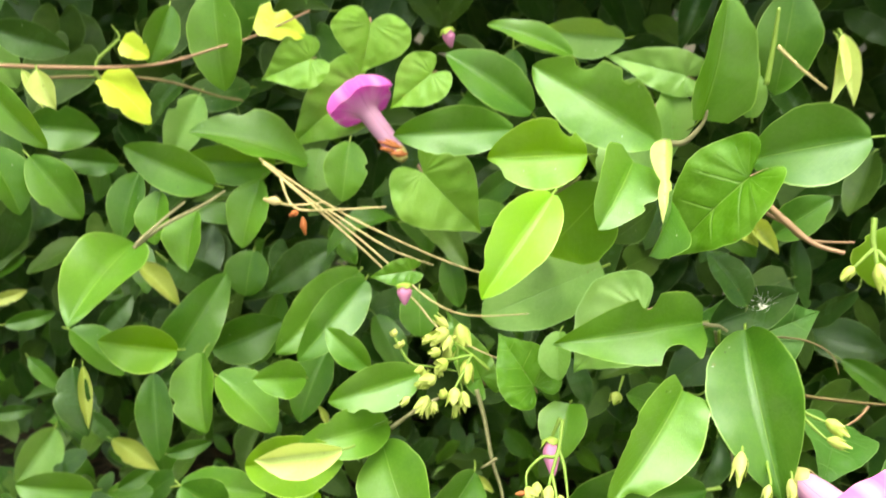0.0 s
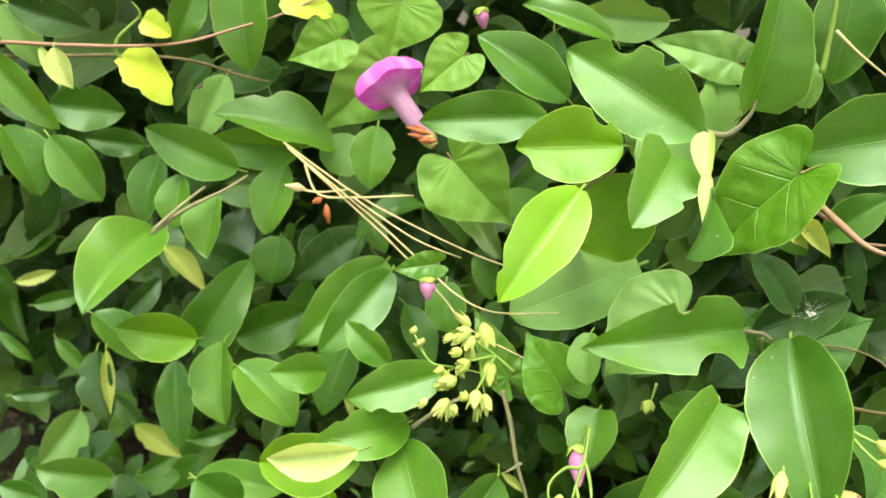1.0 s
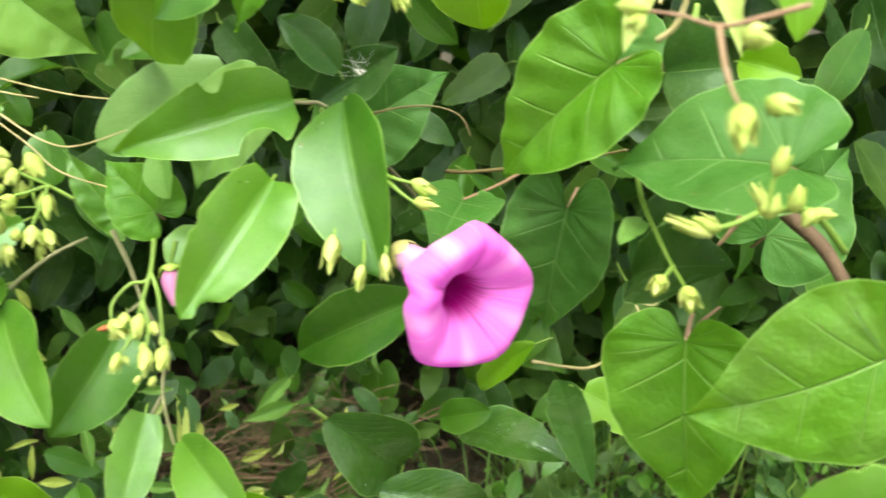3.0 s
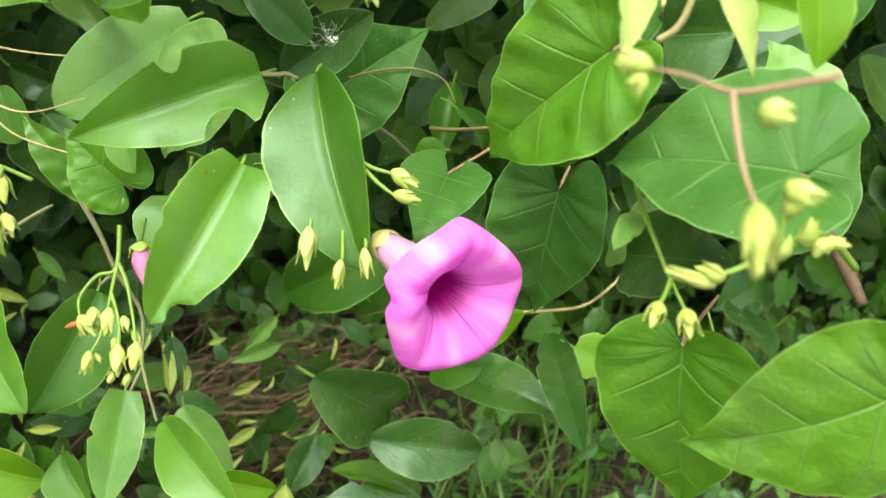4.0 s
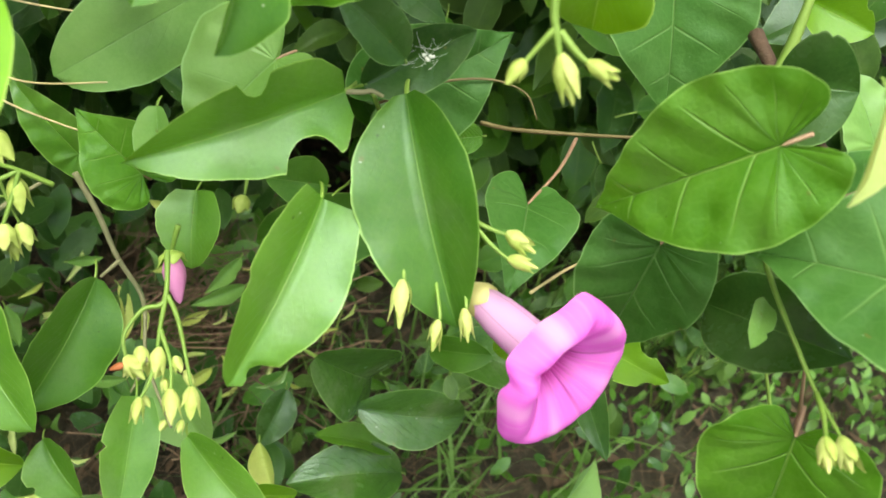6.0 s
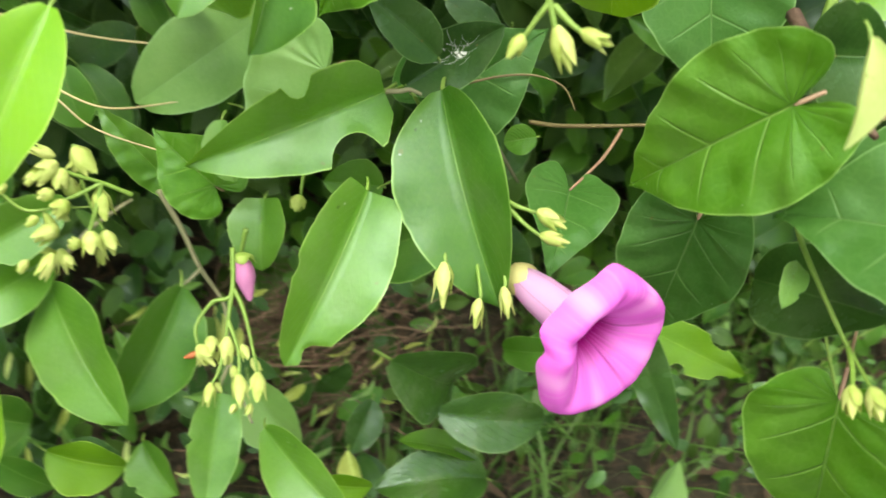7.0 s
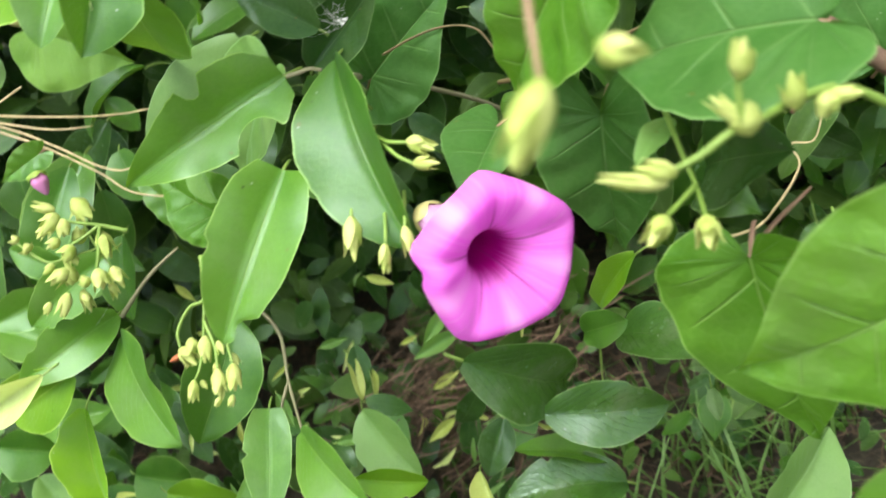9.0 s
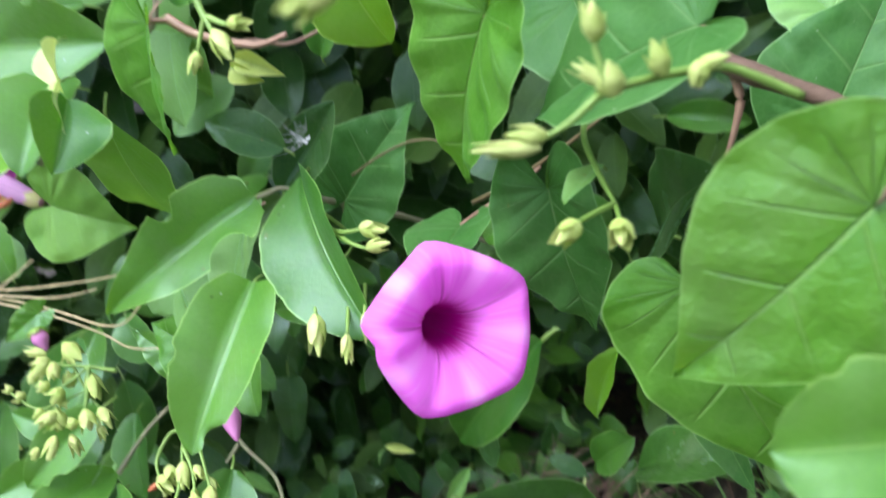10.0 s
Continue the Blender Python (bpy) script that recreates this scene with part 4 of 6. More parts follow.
leaf(shrub, "e", (-0.2938, 0.7203, 0.2425), (-0.2595, 0.7397, 0.2461), (0.4472, -0.8432, 0.2982), 0.0162, DARK, 31, 0.06)
leaf(shrub, "e", (-0.2970, 0.7569, 0.3109), (-0.2628, 0.7782, 0.3211), (0.4593, -0.8536, 0.2459), 0.0189, DEEP, 31, 0.06)
leaf(shrub, "e", (-0.2744, 0.7547, 0.2848), (-0.2426, 0.7550, 0.2591), (0.2632, -0.9124, 0.3136), 0.0165, DEEP, 31, 0.06)
leaf(shrub, "e", (-0.2185, 0.7593, 0.3168), (-0.1979, 0.7818, 0.3491), (0.4827, -0.8328, 0.2712), 0.0252, DARK, 31, 0.06)
leaf(shrub, "e", (-0.1669, 0.6929, 0.2124), (-0.1423, 0.7121, 0.2285), (0.3922, -0.8330, 0.3903), 0.0181, DEEP, 31, 0.06)
leaf(shrub, "e", (-0.1360, 0.7193, 0.2367), (-0.1030, 0.7345, 0.2470), (0.3034, -0.8892, 0.3424), 0.0172, DEEP, 31, 0.06)
leaf(shrub, "e", (-0.2043, 0.7138, 0.2665), (-0.1725, 0.7115, 0.2433), (0.2001, -0.9104, 0.3621), 0.0181, DARK, 31, 0.06)
leaf(shrub, "e", (-0.3129, 0.7570, 0.3284), (-0.2875, 0.7745, 0.3384), (0.4911, -0.8409, 0.2274), 0.0138, YELLOW, 31, 0.06)
leaf(shrub, "e", (-0.2606, 0.6474, 0.2077), (-0.2326, 0.6553, 0.1991), (0.3604, -0.8441, 0.3969), 0.0228, DEEP, 31, 0.06)

leaf(vine, "h", (0.3109, 0.3927, 0.5511), (0.2814, 0.4325, 0.4940), (-0.8663, -0.4874, 0.1090), 0.0610, VINE_LEAF, 24, 0.06)
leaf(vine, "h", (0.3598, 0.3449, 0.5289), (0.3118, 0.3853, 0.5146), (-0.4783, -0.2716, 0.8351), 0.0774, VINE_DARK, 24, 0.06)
leaf(vine, "h", (0.3362, 0.3484, 0.4611), (0.3492, 0.3439, 0.3872), (-0.6382, -0.7670, -0.0660), 0.0640, VINE_LEAF, 24, 0.06, lobe=0.6)
leaf(vine, "h", (0.3692, 0.2865, 0.4891), (0.3202, 0.3097, 0.4570), (-0.4279, -0.9038, -0.0028), 0.0590, VINE_LIGHT, 12, 0.1)
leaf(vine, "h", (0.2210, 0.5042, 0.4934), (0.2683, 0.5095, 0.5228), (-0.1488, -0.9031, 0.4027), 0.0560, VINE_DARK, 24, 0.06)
leaf(vine, "h", (0.1742, 0.5136, 0.5032), (0.1440, 0.5151, 0.4586), (-0.6788, -0.5888, 0.4389), 0.0684, DULL, 24, 0.06)
leaf(vine, "r", (0.1560, 0.5640, 0.5100), (0.0890, 0.5530, 0.4680), (-0.0500, -0.9300, 0.3600), 0.0430, DULL, 10, 0.04)
leaf(vine, "h", (0.0963, 0.5503, 0.4303), (0.0673, 0.5655, 0.4648), (-0.0594, -0.9305, 0.3615), 0.0243, MID, 24, 0.06)
leaf(vine, "h", (0.1912, 0.4560, 0.5952), (0.1703, 0.4778, 0.5436), (-0.76, -0.60, 0.12), 0.0540, VINE_LEAF, 24, 0.06)
leaf(vine, "r", (0.2121, 0.5389, 0.6164), (0.2076, 0.5416, 0.6404), (-0.4382, -0.8987, 0.0200), 0.0180, DULL, 24, 0.06)
leaf(vine, "h", (0.0381, 0.6097, 0.5384), (0.0826, 0.6035, 0.5073), (-0.0644, -0.9923, 0.1054), 0.0630, VINE_PALE, 24, 0.06)
leaf(vine, "h", (-0.0192, 0.6854, 0.5772), (-0.0600, 0.6703, 0.5258), (0.0679, -0.9707, 0.2307), 0.0559, VINE_PALE, 24, 0.06)
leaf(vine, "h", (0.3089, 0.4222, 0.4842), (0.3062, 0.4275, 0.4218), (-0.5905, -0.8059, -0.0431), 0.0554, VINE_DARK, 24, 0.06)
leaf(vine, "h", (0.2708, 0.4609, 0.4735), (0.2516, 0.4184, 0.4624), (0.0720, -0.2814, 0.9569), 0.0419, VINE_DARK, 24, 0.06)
leaf(vine, "r", (0.2845, 0.5524, 0.4421), (0.2686, 0.5558, 0.4375), (-0.3205, -0.7986, 0.5094), 0.0175, VINE_LEAF, 24, 0.06)
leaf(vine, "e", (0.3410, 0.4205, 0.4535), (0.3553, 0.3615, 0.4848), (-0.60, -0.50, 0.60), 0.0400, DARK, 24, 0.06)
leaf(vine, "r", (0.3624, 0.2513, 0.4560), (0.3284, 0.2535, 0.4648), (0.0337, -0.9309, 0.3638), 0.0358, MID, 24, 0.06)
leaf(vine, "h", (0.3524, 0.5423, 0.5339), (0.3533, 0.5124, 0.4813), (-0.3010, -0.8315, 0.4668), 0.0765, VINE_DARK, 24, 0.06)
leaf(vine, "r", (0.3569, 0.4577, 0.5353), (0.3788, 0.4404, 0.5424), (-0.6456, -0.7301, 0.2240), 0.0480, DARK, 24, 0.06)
leaf(vine, "h", (0.4370, 0.4730, 0.4956), (0.4258, 0.5000, 0.5192), (-0.0487, -0.6698, 0.7409), 0.0446, DULL, 24, 0.06)
stem(vine, "runner", [(-0.2336, 0.5343, 0.5623), (-0.2181, 0.5508, 0.5656), (-0.1929, 0.5710, 0.5675), (-0.1622, 0.5920, 0.5712), (-0.1349, 0.6096, 0.5776), (-0.1095, 0.6255, 0.5901), (-0.0860, 0.6392, 0.6026), (-0.0556, 0.6533, 0.6238)], 0.0013, RED_STEM)
stem(vine, "runner", [(-0.2795, 0.6206, 0.5398), (-0.2399, 0.6438, 0.5455), (-0.1930, 0.6670, 0.5534), (-0.1551, 0.6818, 0.5556), (-0.1213, 0.6916, 0.5505), (-0.1022, 0.6966, 0.5497)], 0.0014, BROWN_STEM)
stem(vine, "runner", [(0.1950, 0.4679, 0.5945), (0.2028, 0.4637, 0.5854), (0.2159, 0.4571, 0.5768), (0.2280, 0.4507, 0.5708), (0.2406, 0.4448, 0.5702)], 0.002, RED_STEM)
stem(vine, "runner", [(0.2726, 0.5315, 0.4641), (0.2854, 0.5214, 0.4674), (0.3112, 0.5064, 0.4756), (0.3347, 0.4907, 0.4852), (0.3519, 0.4766, 0.4942)], 0.0011, BROWN_STEM)
stem(vine, "runner", [(0.3090, 0.5062, 0.4735), (0.2920, 0.4824, 0.4742), (0.2705, 0.4598, 0.4744)], 0.0009, RED_STEM)
stem(vine, "runner", [(0.3723, 0.4146, 0.5150), (0.3771, 0.4014, 0.5053), (0.3888, 0.3854, 0.4946), (0.3964, 0.3702, 0.4872), (0.4023, 0.3521, 0.4723)], 0.0042, BARK)
stem(vine, "runner", [(0.3771, 0.4014, 0.5053), (0.3769, 0.3992, 0.4948), (0.3717, 0.3979, 0.4853), (0.3661, 0.3969, 0.4778)], 0.0016, RED_STEM)
stem(vine, "runner", [(0.1867, 0.4635, 0.5968), (0.1976, 0.4674, 0.5916), (0.2075, 0.4710, 0.5789), (0.2216, 0.4748, 0.5734), (0.2354, 0.4779, 0.5666), (0.2612, 0.4820, 0.5689)], 0.0012, RED_STEM)
stem(vine, "tendril", [(0.2304, 0.4971, 0.5042), (0.2452, 0.4967, 0.5077), (0.2598, 0.4947, 0.5088), (0.2717, 0.4906, 0.5054), (0.2767, 0.4855, 0.4967)], 0.0006, BROWN_STEM)
stem(vine, "runner", [(0.3729, 0.4784, 0.5246), (0.3772, 0.4833, 0.5402), (0.3808, 0.4903, 0.5615)], 0.003, GREEN_STEM)
stem(vine, "runner", [(0.3767, 0.5065, 0.5296), (0.3759, 0.4742, 0.5220), (0.3727, 0.4453, 0.5200), (0.3678, 0.4189, 0.5212)], 0.0032, BARK)
leaf(vine, "t", (-0.1670, 0.5915, 0.5650), (-0.1360, 0.6000, 0.5400), (0.5418, -0.4080, 0.7349), 0.0380, LEMON, 10, 0.06, bites=((1, 0.93, 0.12, 0.6), (-1, 0.08, 0.1, 0.4), (-1, 0.5, 0.06, 0.12)))
stem(vine, "stalk", [(-0.1693, 0.5888, 0.5647), (-0.1696, 0.5902, 0.5739), (-0.1645, 0.5936, 0.5820), (-0.1595, 0.5966, 0.5900), (-0.1643, 0.5954, 0.5963)], 0.0011, GREEN_STEM)
stem(vine, "stalk", [(-0.1658, 0.5899, 0.5620), (-0.1690, 0.5893, 0.5668), (-0.1700, 0.5895, 0.5705)], 0.0014, GREEN_STEM)
leaf(vine, "t", (-0.1588, 0.5988, 0.5874), (-0.1426, 0.6041, 0.5802), (0.4255, -0.8414, 0.3332), 0.0183, LEMON, 20, 0.06)
leaf(vine, "t", (-0.0890, 0.6452, 0.6134), (-0.0564, 0.6520, 0.6067), (0.2787, -0.7702, 0.5738), 0.0277, LEMON, 12, 0.06, bites=((1, 0.3, 0.1, 0.4), (-1, 0.7, 0.1, 0.35)))
leaf(vine, "p", (-0.1916, 0.5587, 0.5671), (-0.1797, 0.5604, 0.5459), (0.2410, -0.9687, 0.0589), 0.0163, YOUNG, 24, 0.06)
leaf(vine, "p", (-0.2025, 0.5641, 0.5645), (-0.1899, 0.5664, 0.5441), (0.4869, -0.8494, 0.2039), 0.0087, YOUNG, 24, 0.06)
leaf(vine, "h", (-0.0505, 0.6518, 0.5927), (-0.0802, 0.6432, 0.5738), (0.1330, -0.9645, 0.2282), 0.0402, VINE_PALE, 24, 0.06)
leaf(vine, "h", (-0.0102, 0.6098, 0.6249), (-0.0114, 0.6071, 0.5940), (0.3486, -0.9348, 0.0680), 0.0564, VINE_PALE, 24, 0.06)
leaf(vine, "h", (0.0323, 0.6117, 0.6015), (0.0105, 0.6071, 0.5755), (-0.0949, -0.9638, 0.2493), 0.0386, VINE_PALE, 24, 0.06)
leaf(vine, "h", (0.1740, 0.5506, 0.6315), (0.1279, 0.5594, 0.6337), (-0.1745, -0.9595, 0.2211), 0.0281, DULL, 24, 0.06)
leaf(vine, "r", (0.1750, 0.5470, 0.5932), (0.1661, 0.5519, 0.6234), (0.2275, -0.9481, 0.2221), 0.0272, DULL, 24, 0.06)
leaf(vine, "h", (0.1237, 0.5147, 0.4463), (0.0983, 0.5278, 0.4697), (-0.0583, -0.8978, 0.4365), 0.0415, VINE_LEAF, 24, 0.06)
leaf(vine, "r", (0.1298, 0.5080, 0.4844), (0.1334, 0.4972, 0.4599), (-0.6506, -0.7253, 0.2252), 0.0231, DULL, 24, 0.06)
leaf(vine, "h", (0.0419, 0.5383, 0.4942), (0.0186, 0.5345, 0.4870), (0.0899, -0.9698, 0.2266), 0.0183, MID, 24, 0.06)
stem(vine, "runner", [(0.2092, 0.5202, 0.6562), (0.2213, 0.5160, 0.6481), (0.2366, 0.5100, 0.6396)], 0.0009, STRAW)
stem(vine, "runner", [(0.2025, 0.5011, 0.6365), (0.2011, 0.5019, 0.6544), (0.1987, 0.5022, 0.6742)], 0.0016, GREEN_STEM)
stem(vine, "tendril", [(0.3352, 0.5441, 0.3380), (0.3932, 0.6074, 0.2944), (0.4119, 0.6064, 0.3094), (0.4274, 0.6110, 0.3282), (0.4264, 0.6198, 0.3391), (0.4390, 0.6164, 0.3396), (0.4475, 0.6218, 0.3551)], 0.001, STRAW)
stem(vine, "tendril", [(0.3130, 0.3585, 0.5665), (0.3166, 0.3553, 0.5711), (0.3186, 0.3540, 0.5781), (0.3182, 0.3535, 0.5844), (0.3143, 0.3535, 0.5867), (0.3102, 0.3518, 0.5839), (0.3082, 0.3482, 0.5794)], 0.0011, STRAW)
leaf(vine, "h", (0.1620, 0.5709, 0.6040), (0.1536, 0.6010, 0.5451), (-0.5934, -0.7479, -0.2976), 0.0645, DULL, 24, 0.06)

leaf(vine, "h", (0.4190, 0.4540, 0.4590), (0.4610, 0.4700, 0.4990), (-0.5000, -0.8500, 0.0000), 0.0700, VINE_DARK, 16, 0.06)
leaf(shrub, "e", (0.2270, 0.5700, 0.6880), (0.2320, 0.5700, 0.6290), (-0.1500, -0.9300, 0.2500), 0.0390, DEEP, 20, 0.06)
leaf(shrub, "p", (0.2320, 0.5000, 0.6670), (0.2440, 0.4900, 0.6340), (-0.2000, -0.9300, 0.2500), 0.0100, YOUNG, 24, 0.06)
leaf(shrub, "p", (0.2310, 0.5000, 0.6650), (0.2320, 0.4900, 0.6310), (0.2000, -0.9300, 0.2500), 0.0090, YOUNG, 24, 0.06)
leaf(shrub, "e", (-0.0140, 0.6300, 0.5460), (-0.0120, 0.6200, 0.5070), (0.05, -0.95, 0.30), 0.0330, MID, 28, 0.06)
leaf(vine, "r", (-0.0380, 0.6600, 0.5020), (-0.0380, 0.6700, 0.5300), (0.1, -0.95, 0.25), 0.0340, DULL, 14, 0.06)
leaf(vine, "e", (0.3265, 0.3817, 0.4954), (0.3112, 0.3626, 0.4925), (-0.50, -0.80, 0.30), 0.0100, DULL, 24, 0.06)
stem(vine, "petiole", [(0.3362, 0.3484, 0.4611), (0.3470, 0.3620, 0.4610), (0.3660, 0.3850, 0.4560)], 0.0010, RED_STEM)
stem(vine, "petiole", [(0.3890, 0.4000, 0.3960), (0.3830, 0.4200, 0.4230)], 0.0010, GREEN_STEM)
leaf(shrub, "e", (0.1650, 0.5750, 0.6070), (0.1500, 0.5600, 0.5500), (-0.30, -0.90, 0.30), 0.0400, DULL, 18, 0.06)
leaf(shrub, "e", (0.1750, 0.5850, 0.5620), (0.1370, 0.5750, 0.5480), (-0.30, -0.85, 0.40), 0.0300, DULL, 18, 0.06)
leaf(shrub, "e", (0.1085, 0.6640, 0.2450), (0.1100, 0.6440, 0.2160), (0.2000, -0.8000, 0.5000), 0.0200, DARK, 31, 0.06)
leaf(vine, "b", (0.3540, 0.5000, 0.3440), (0.4060, 0.4850, 0.3200), (-0.20, -0.80, 0.55), 0.0280, BRIGHT, 16, 0.06, bites=((1, 0.55, 0.12, 0.3), (-1, 0.3, 0.08, 0.25), (-1, 0.75, 0.1, 0.3)))
leaf(shrub, "e", (0.1980, 0.5000, 0.4520), (0.1710, 0.4950, 0.4600), (0.05, -0.80, 0.60), 0.0240, MID, 24, 0.06)

hanging_buds = thing("bud_cluster", (0.1325, 0.4569, 0.4560), "hanging cluster of yellow-green buds with one pink bud", "flower buds", "flower buds on the vine")
stem(hanging_buds, "stalk", [(0.1325, 0.4569, 0.4560), (0.1312, 0.4442, 0.4428), (0.1237, 0.4421, 0.4409), (0.1171, 0.4356, 0.4349), (0.1177, 0.4293, 0.4293)], 0.0011, GREEN_STEM)
stem(hanging_buds, "stalk", [(0.1318, 0.4456, 0.4442), (0.1294, 0.4368, 0.4358), (0.1279, 0.4293, 0.4290)], 0.001, GREEN_STEM)
stem(hanging_buds, "stalk", [(0.1322, 0.4456, 0.4442), (0.1360, 0.4381, 0.4370), (0.1400, 0.4194, 0.4209)], 0.001, GREEN_STEM)
stem(hanging_buds, "stalk", [(0.1294, 0.4368, 0.4358), (0.1327, 0.4276, 0.4275), (0.1325, 0.4183, 0.4198)], 0.0009, GREEN_STEM)
stem(hanging_buds, "stalk", [(0.1285, 0.4308, 0.4303), (0.1248, 0.4218, 0.4227), (0.1213, 0.4176, 0.4193)], 0.0009, GREEN_STEM)
bud(hanging_buds, "bud", (0.1177, 0.4296, 0.4295), (0.1245, 0.4227, 0.4234), 0.0060, BUD)
bud(hanging_buds, "bud", (0.1224, 0.4322, 0.4317), (0.1234, 0.4264, 0.4266), 0.0049, BUD)
bud(hanging_buds, "bud", (0.1289, 0.4316, 0.4310), (0.1272, 0.4225, 0.4232), 0.0057, BUD)
bud(hanging_buds, "bud", (0.1343, 0.4291, 0.4288), (0.1366, 0.4240, 0.4246), 0.0037, BUD)
bud(hanging_buds, "bud", (0.1217, 0.4183, 0.4199), (0.1202, 0.4103, 0.4137), 0.0044, BUD)
bud(hanging_buds, "bud", (0.1325, 0.4199, 0.4211), (0.1327, 0.4091, 0.4127), 0.0057, BUD)
bud(hanging_buds, "bud", (0.1398, 0.4202, 0.4215), (0.1395, 0.4106, 0.4139), 0.0057, BUD)
bud(hanging_buds, "bud", (0.1177, 0.4278, 0.4280), (0.1120, 0.4264, 0.4271), 0.0028, RUST)
bud(hanging_buds, "pink_bud", (0.1340, 0.4830, 0.4310), (0.1370, 0.4680, 0.4170), 0.0095, PINKBUD)
stem(hanging_buds, "stalk", [(0.1370, 0.4860, 0.4430), (0.1340, 0.4830, 0.4310)], 0.0012, GREEN_STEM)
bud(hanging_buds, "bud", (0.1191, 0.4307, 0.4251), (0.1161, 0.4264, 0.4216), 0.0033, BUD)
bud(hanging_buds, "bud", (0.1245, 0.4305, 0.4248), (0.1264, 0.4261, 0.4211), 0.0033, BUD)
bud(hanging_buds, "bud", (0.1303, 0.4260, 0.4209), (0.1311, 0.4209, 0.4167), 0.0031, BUD)
bud(hanging_buds, "bud", (0.1377, 0.4276, 0.4224), (0.1409, 0.4228, 0.4185), 0.0033, BUD)
bud(hanging_buds, "bud", (0.1232, 0.4213, 0.4171), (0.1256, 0.4177, 0.4142), 0.0026, BUD)
bud(hanging_buds, "bud", (0.1363, 0.4139, 0.4113), (0.1346, 0.4098, 0.4082), 0.0029, BUD)
bud(hanging_buds, "bud", (0.1304, 0.4143, 0.4115), (0.1284, 0.4108, 0.4090), 0.0027, BUD)

left_buds = thing("bud_cluster", (0.0931, 0.4851, 0.4640), "crowded cluster of yellow-green buds on forked stalks", "flower buds", "flower buds on the vine")
stem(left_buds, "stalk", [(0.0931, 0.4851, 0.4640), (0.0824, 0.4847, 0.4709), (0.0718, 0.4833, 0.4769), (0.0650, 0.4832, 0.4827)], 0.001, GREEN_STEM)
stem(left_buds, "stalk", [(0.0824, 0.4847, 0.4709), (0.0792, 0.4785, 0.4618), (0.0759, 0.4726, 0.4540)], 0.0011, GREEN_STEM)
stem(left_buds, "stalk", [(0.0824, 0.4847, 0.4709), (0.0724, 0.4793, 0.4687), (0.0665, 0.4767, 0.4686)], 0.001, GREEN_STEM)
bud(left_buds, "bud", (0.0666, 0.4848, 0.4844), (0.0576, 0.4835, 0.4904), 0.0045, BUD)
bud(left_buds, "bud", (0.0671, 0.4838, 0.4819), (0.0580, 0.4773, 0.4773), 0.0070, BUD)
bud(left_buds, "bud", (0.0650, 0.4781, 0.4725), (0.0589, 0.4744, 0.4710), 0.0050, BUD)
bud(left_buds, "bud", (0.0697, 0.4775, 0.4674), (0.0632, 0.4727, 0.4642), 0.0065, BUD)
bud(left_buds, "bud", (0.0647, 0.4712, 0.4603), (0.0563, 0.4652, 0.4569), 0.0065, BUD)
bud(left_buds, "bud", (0.0765, 0.4734, 0.4549), (0.0771, 0.4682, 0.4459), 0.0071, BUD)
bud(left_buds, "bud", (0.0628, 0.4649, 0.4512), (0.0573, 0.4574, 0.4436), 0.0055, BUD)
bud(left_buds, "bud", (0.0688, 0.4831, 0.4791), (0.0672, 0.4786, 0.4717), 0.0060, BUD)
bud(left_buds, "bud", (0.0721, 0.4691, 0.4510), (0.0682, 0.4698, 0.4550), 0.0051, BUD)
bud(left_buds, "bud", (0.0593, 0.4831, 0.4780), (0.0544, 0.4792, 0.4748), 0.0040, BUD)
bud(left_buds, "bud", (0.0654, 0.4782, 0.4633), (0.0678, 0.4762, 0.4579), 0.0041, BUD)
bud(left_buds, "bud", (0.0582, 0.4744, 0.4626), (0.0529, 0.4711, 0.4613), 0.0038, BUD)
bud(left_buds, "bud", (0.0667, 0.4694, 0.4472), (0.0684, 0.4663, 0.4411), 0.0038, BUD)
bud(left_buds, "bud", (0.0532, 0.4643, 0.4495), (0.0493, 0.4602, 0.4463), 0.0035, BUD)
bud(left_buds, "bud", (0.0786, 0.4740, 0.4462), (0.0801, 0.4702, 0.4390), 0.0039, BUD)

three_buds = thing("bud_cluster", (0.2277, 0.4025, 0.5956), "three pale yellow-green buds on one forked stalk", "flower buds", "flower buds on the vine")
stem(three_buds, "stalk", [(0.2277, 0.4025, 0.5956), (0.2280, 0.3982, 0.5870), (0.2291, 0.3952, 0.5824), (0.2303, 0.3909, 0.5759)], 0.0013, GREEN_STEM)
stem(three_buds, "stalk", [(0.2286, 0.3964, 0.5841), (0.2256, 0.3958, 0.5802), (0.2213, 0.3945, 0.5741)], 0.001, GREEN_STEM)
stem(three_buds, "stalk", [(0.2297, 0.3957, 0.5837), (0.2335, 0.3918, 0.5805), (0.2377, 0.3880, 0.5780)], 0.001, GREEN_STEM)
bud(three_buds, "bud", (0.2304, 0.3923, 0.5784), (0.2341, 0.3836, 0.5676), 0.0061, BUD)
bud(three_buds, "bud", (0.2215, 0.3950, 0.5752), (0.2178, 0.3926, 0.5683), 0.0044, BUD)
bud(three_buds, "bud", (0.2367, 0.3891, 0.5789), (0.2442, 0.3832, 0.5768), 0.0043, BUD)

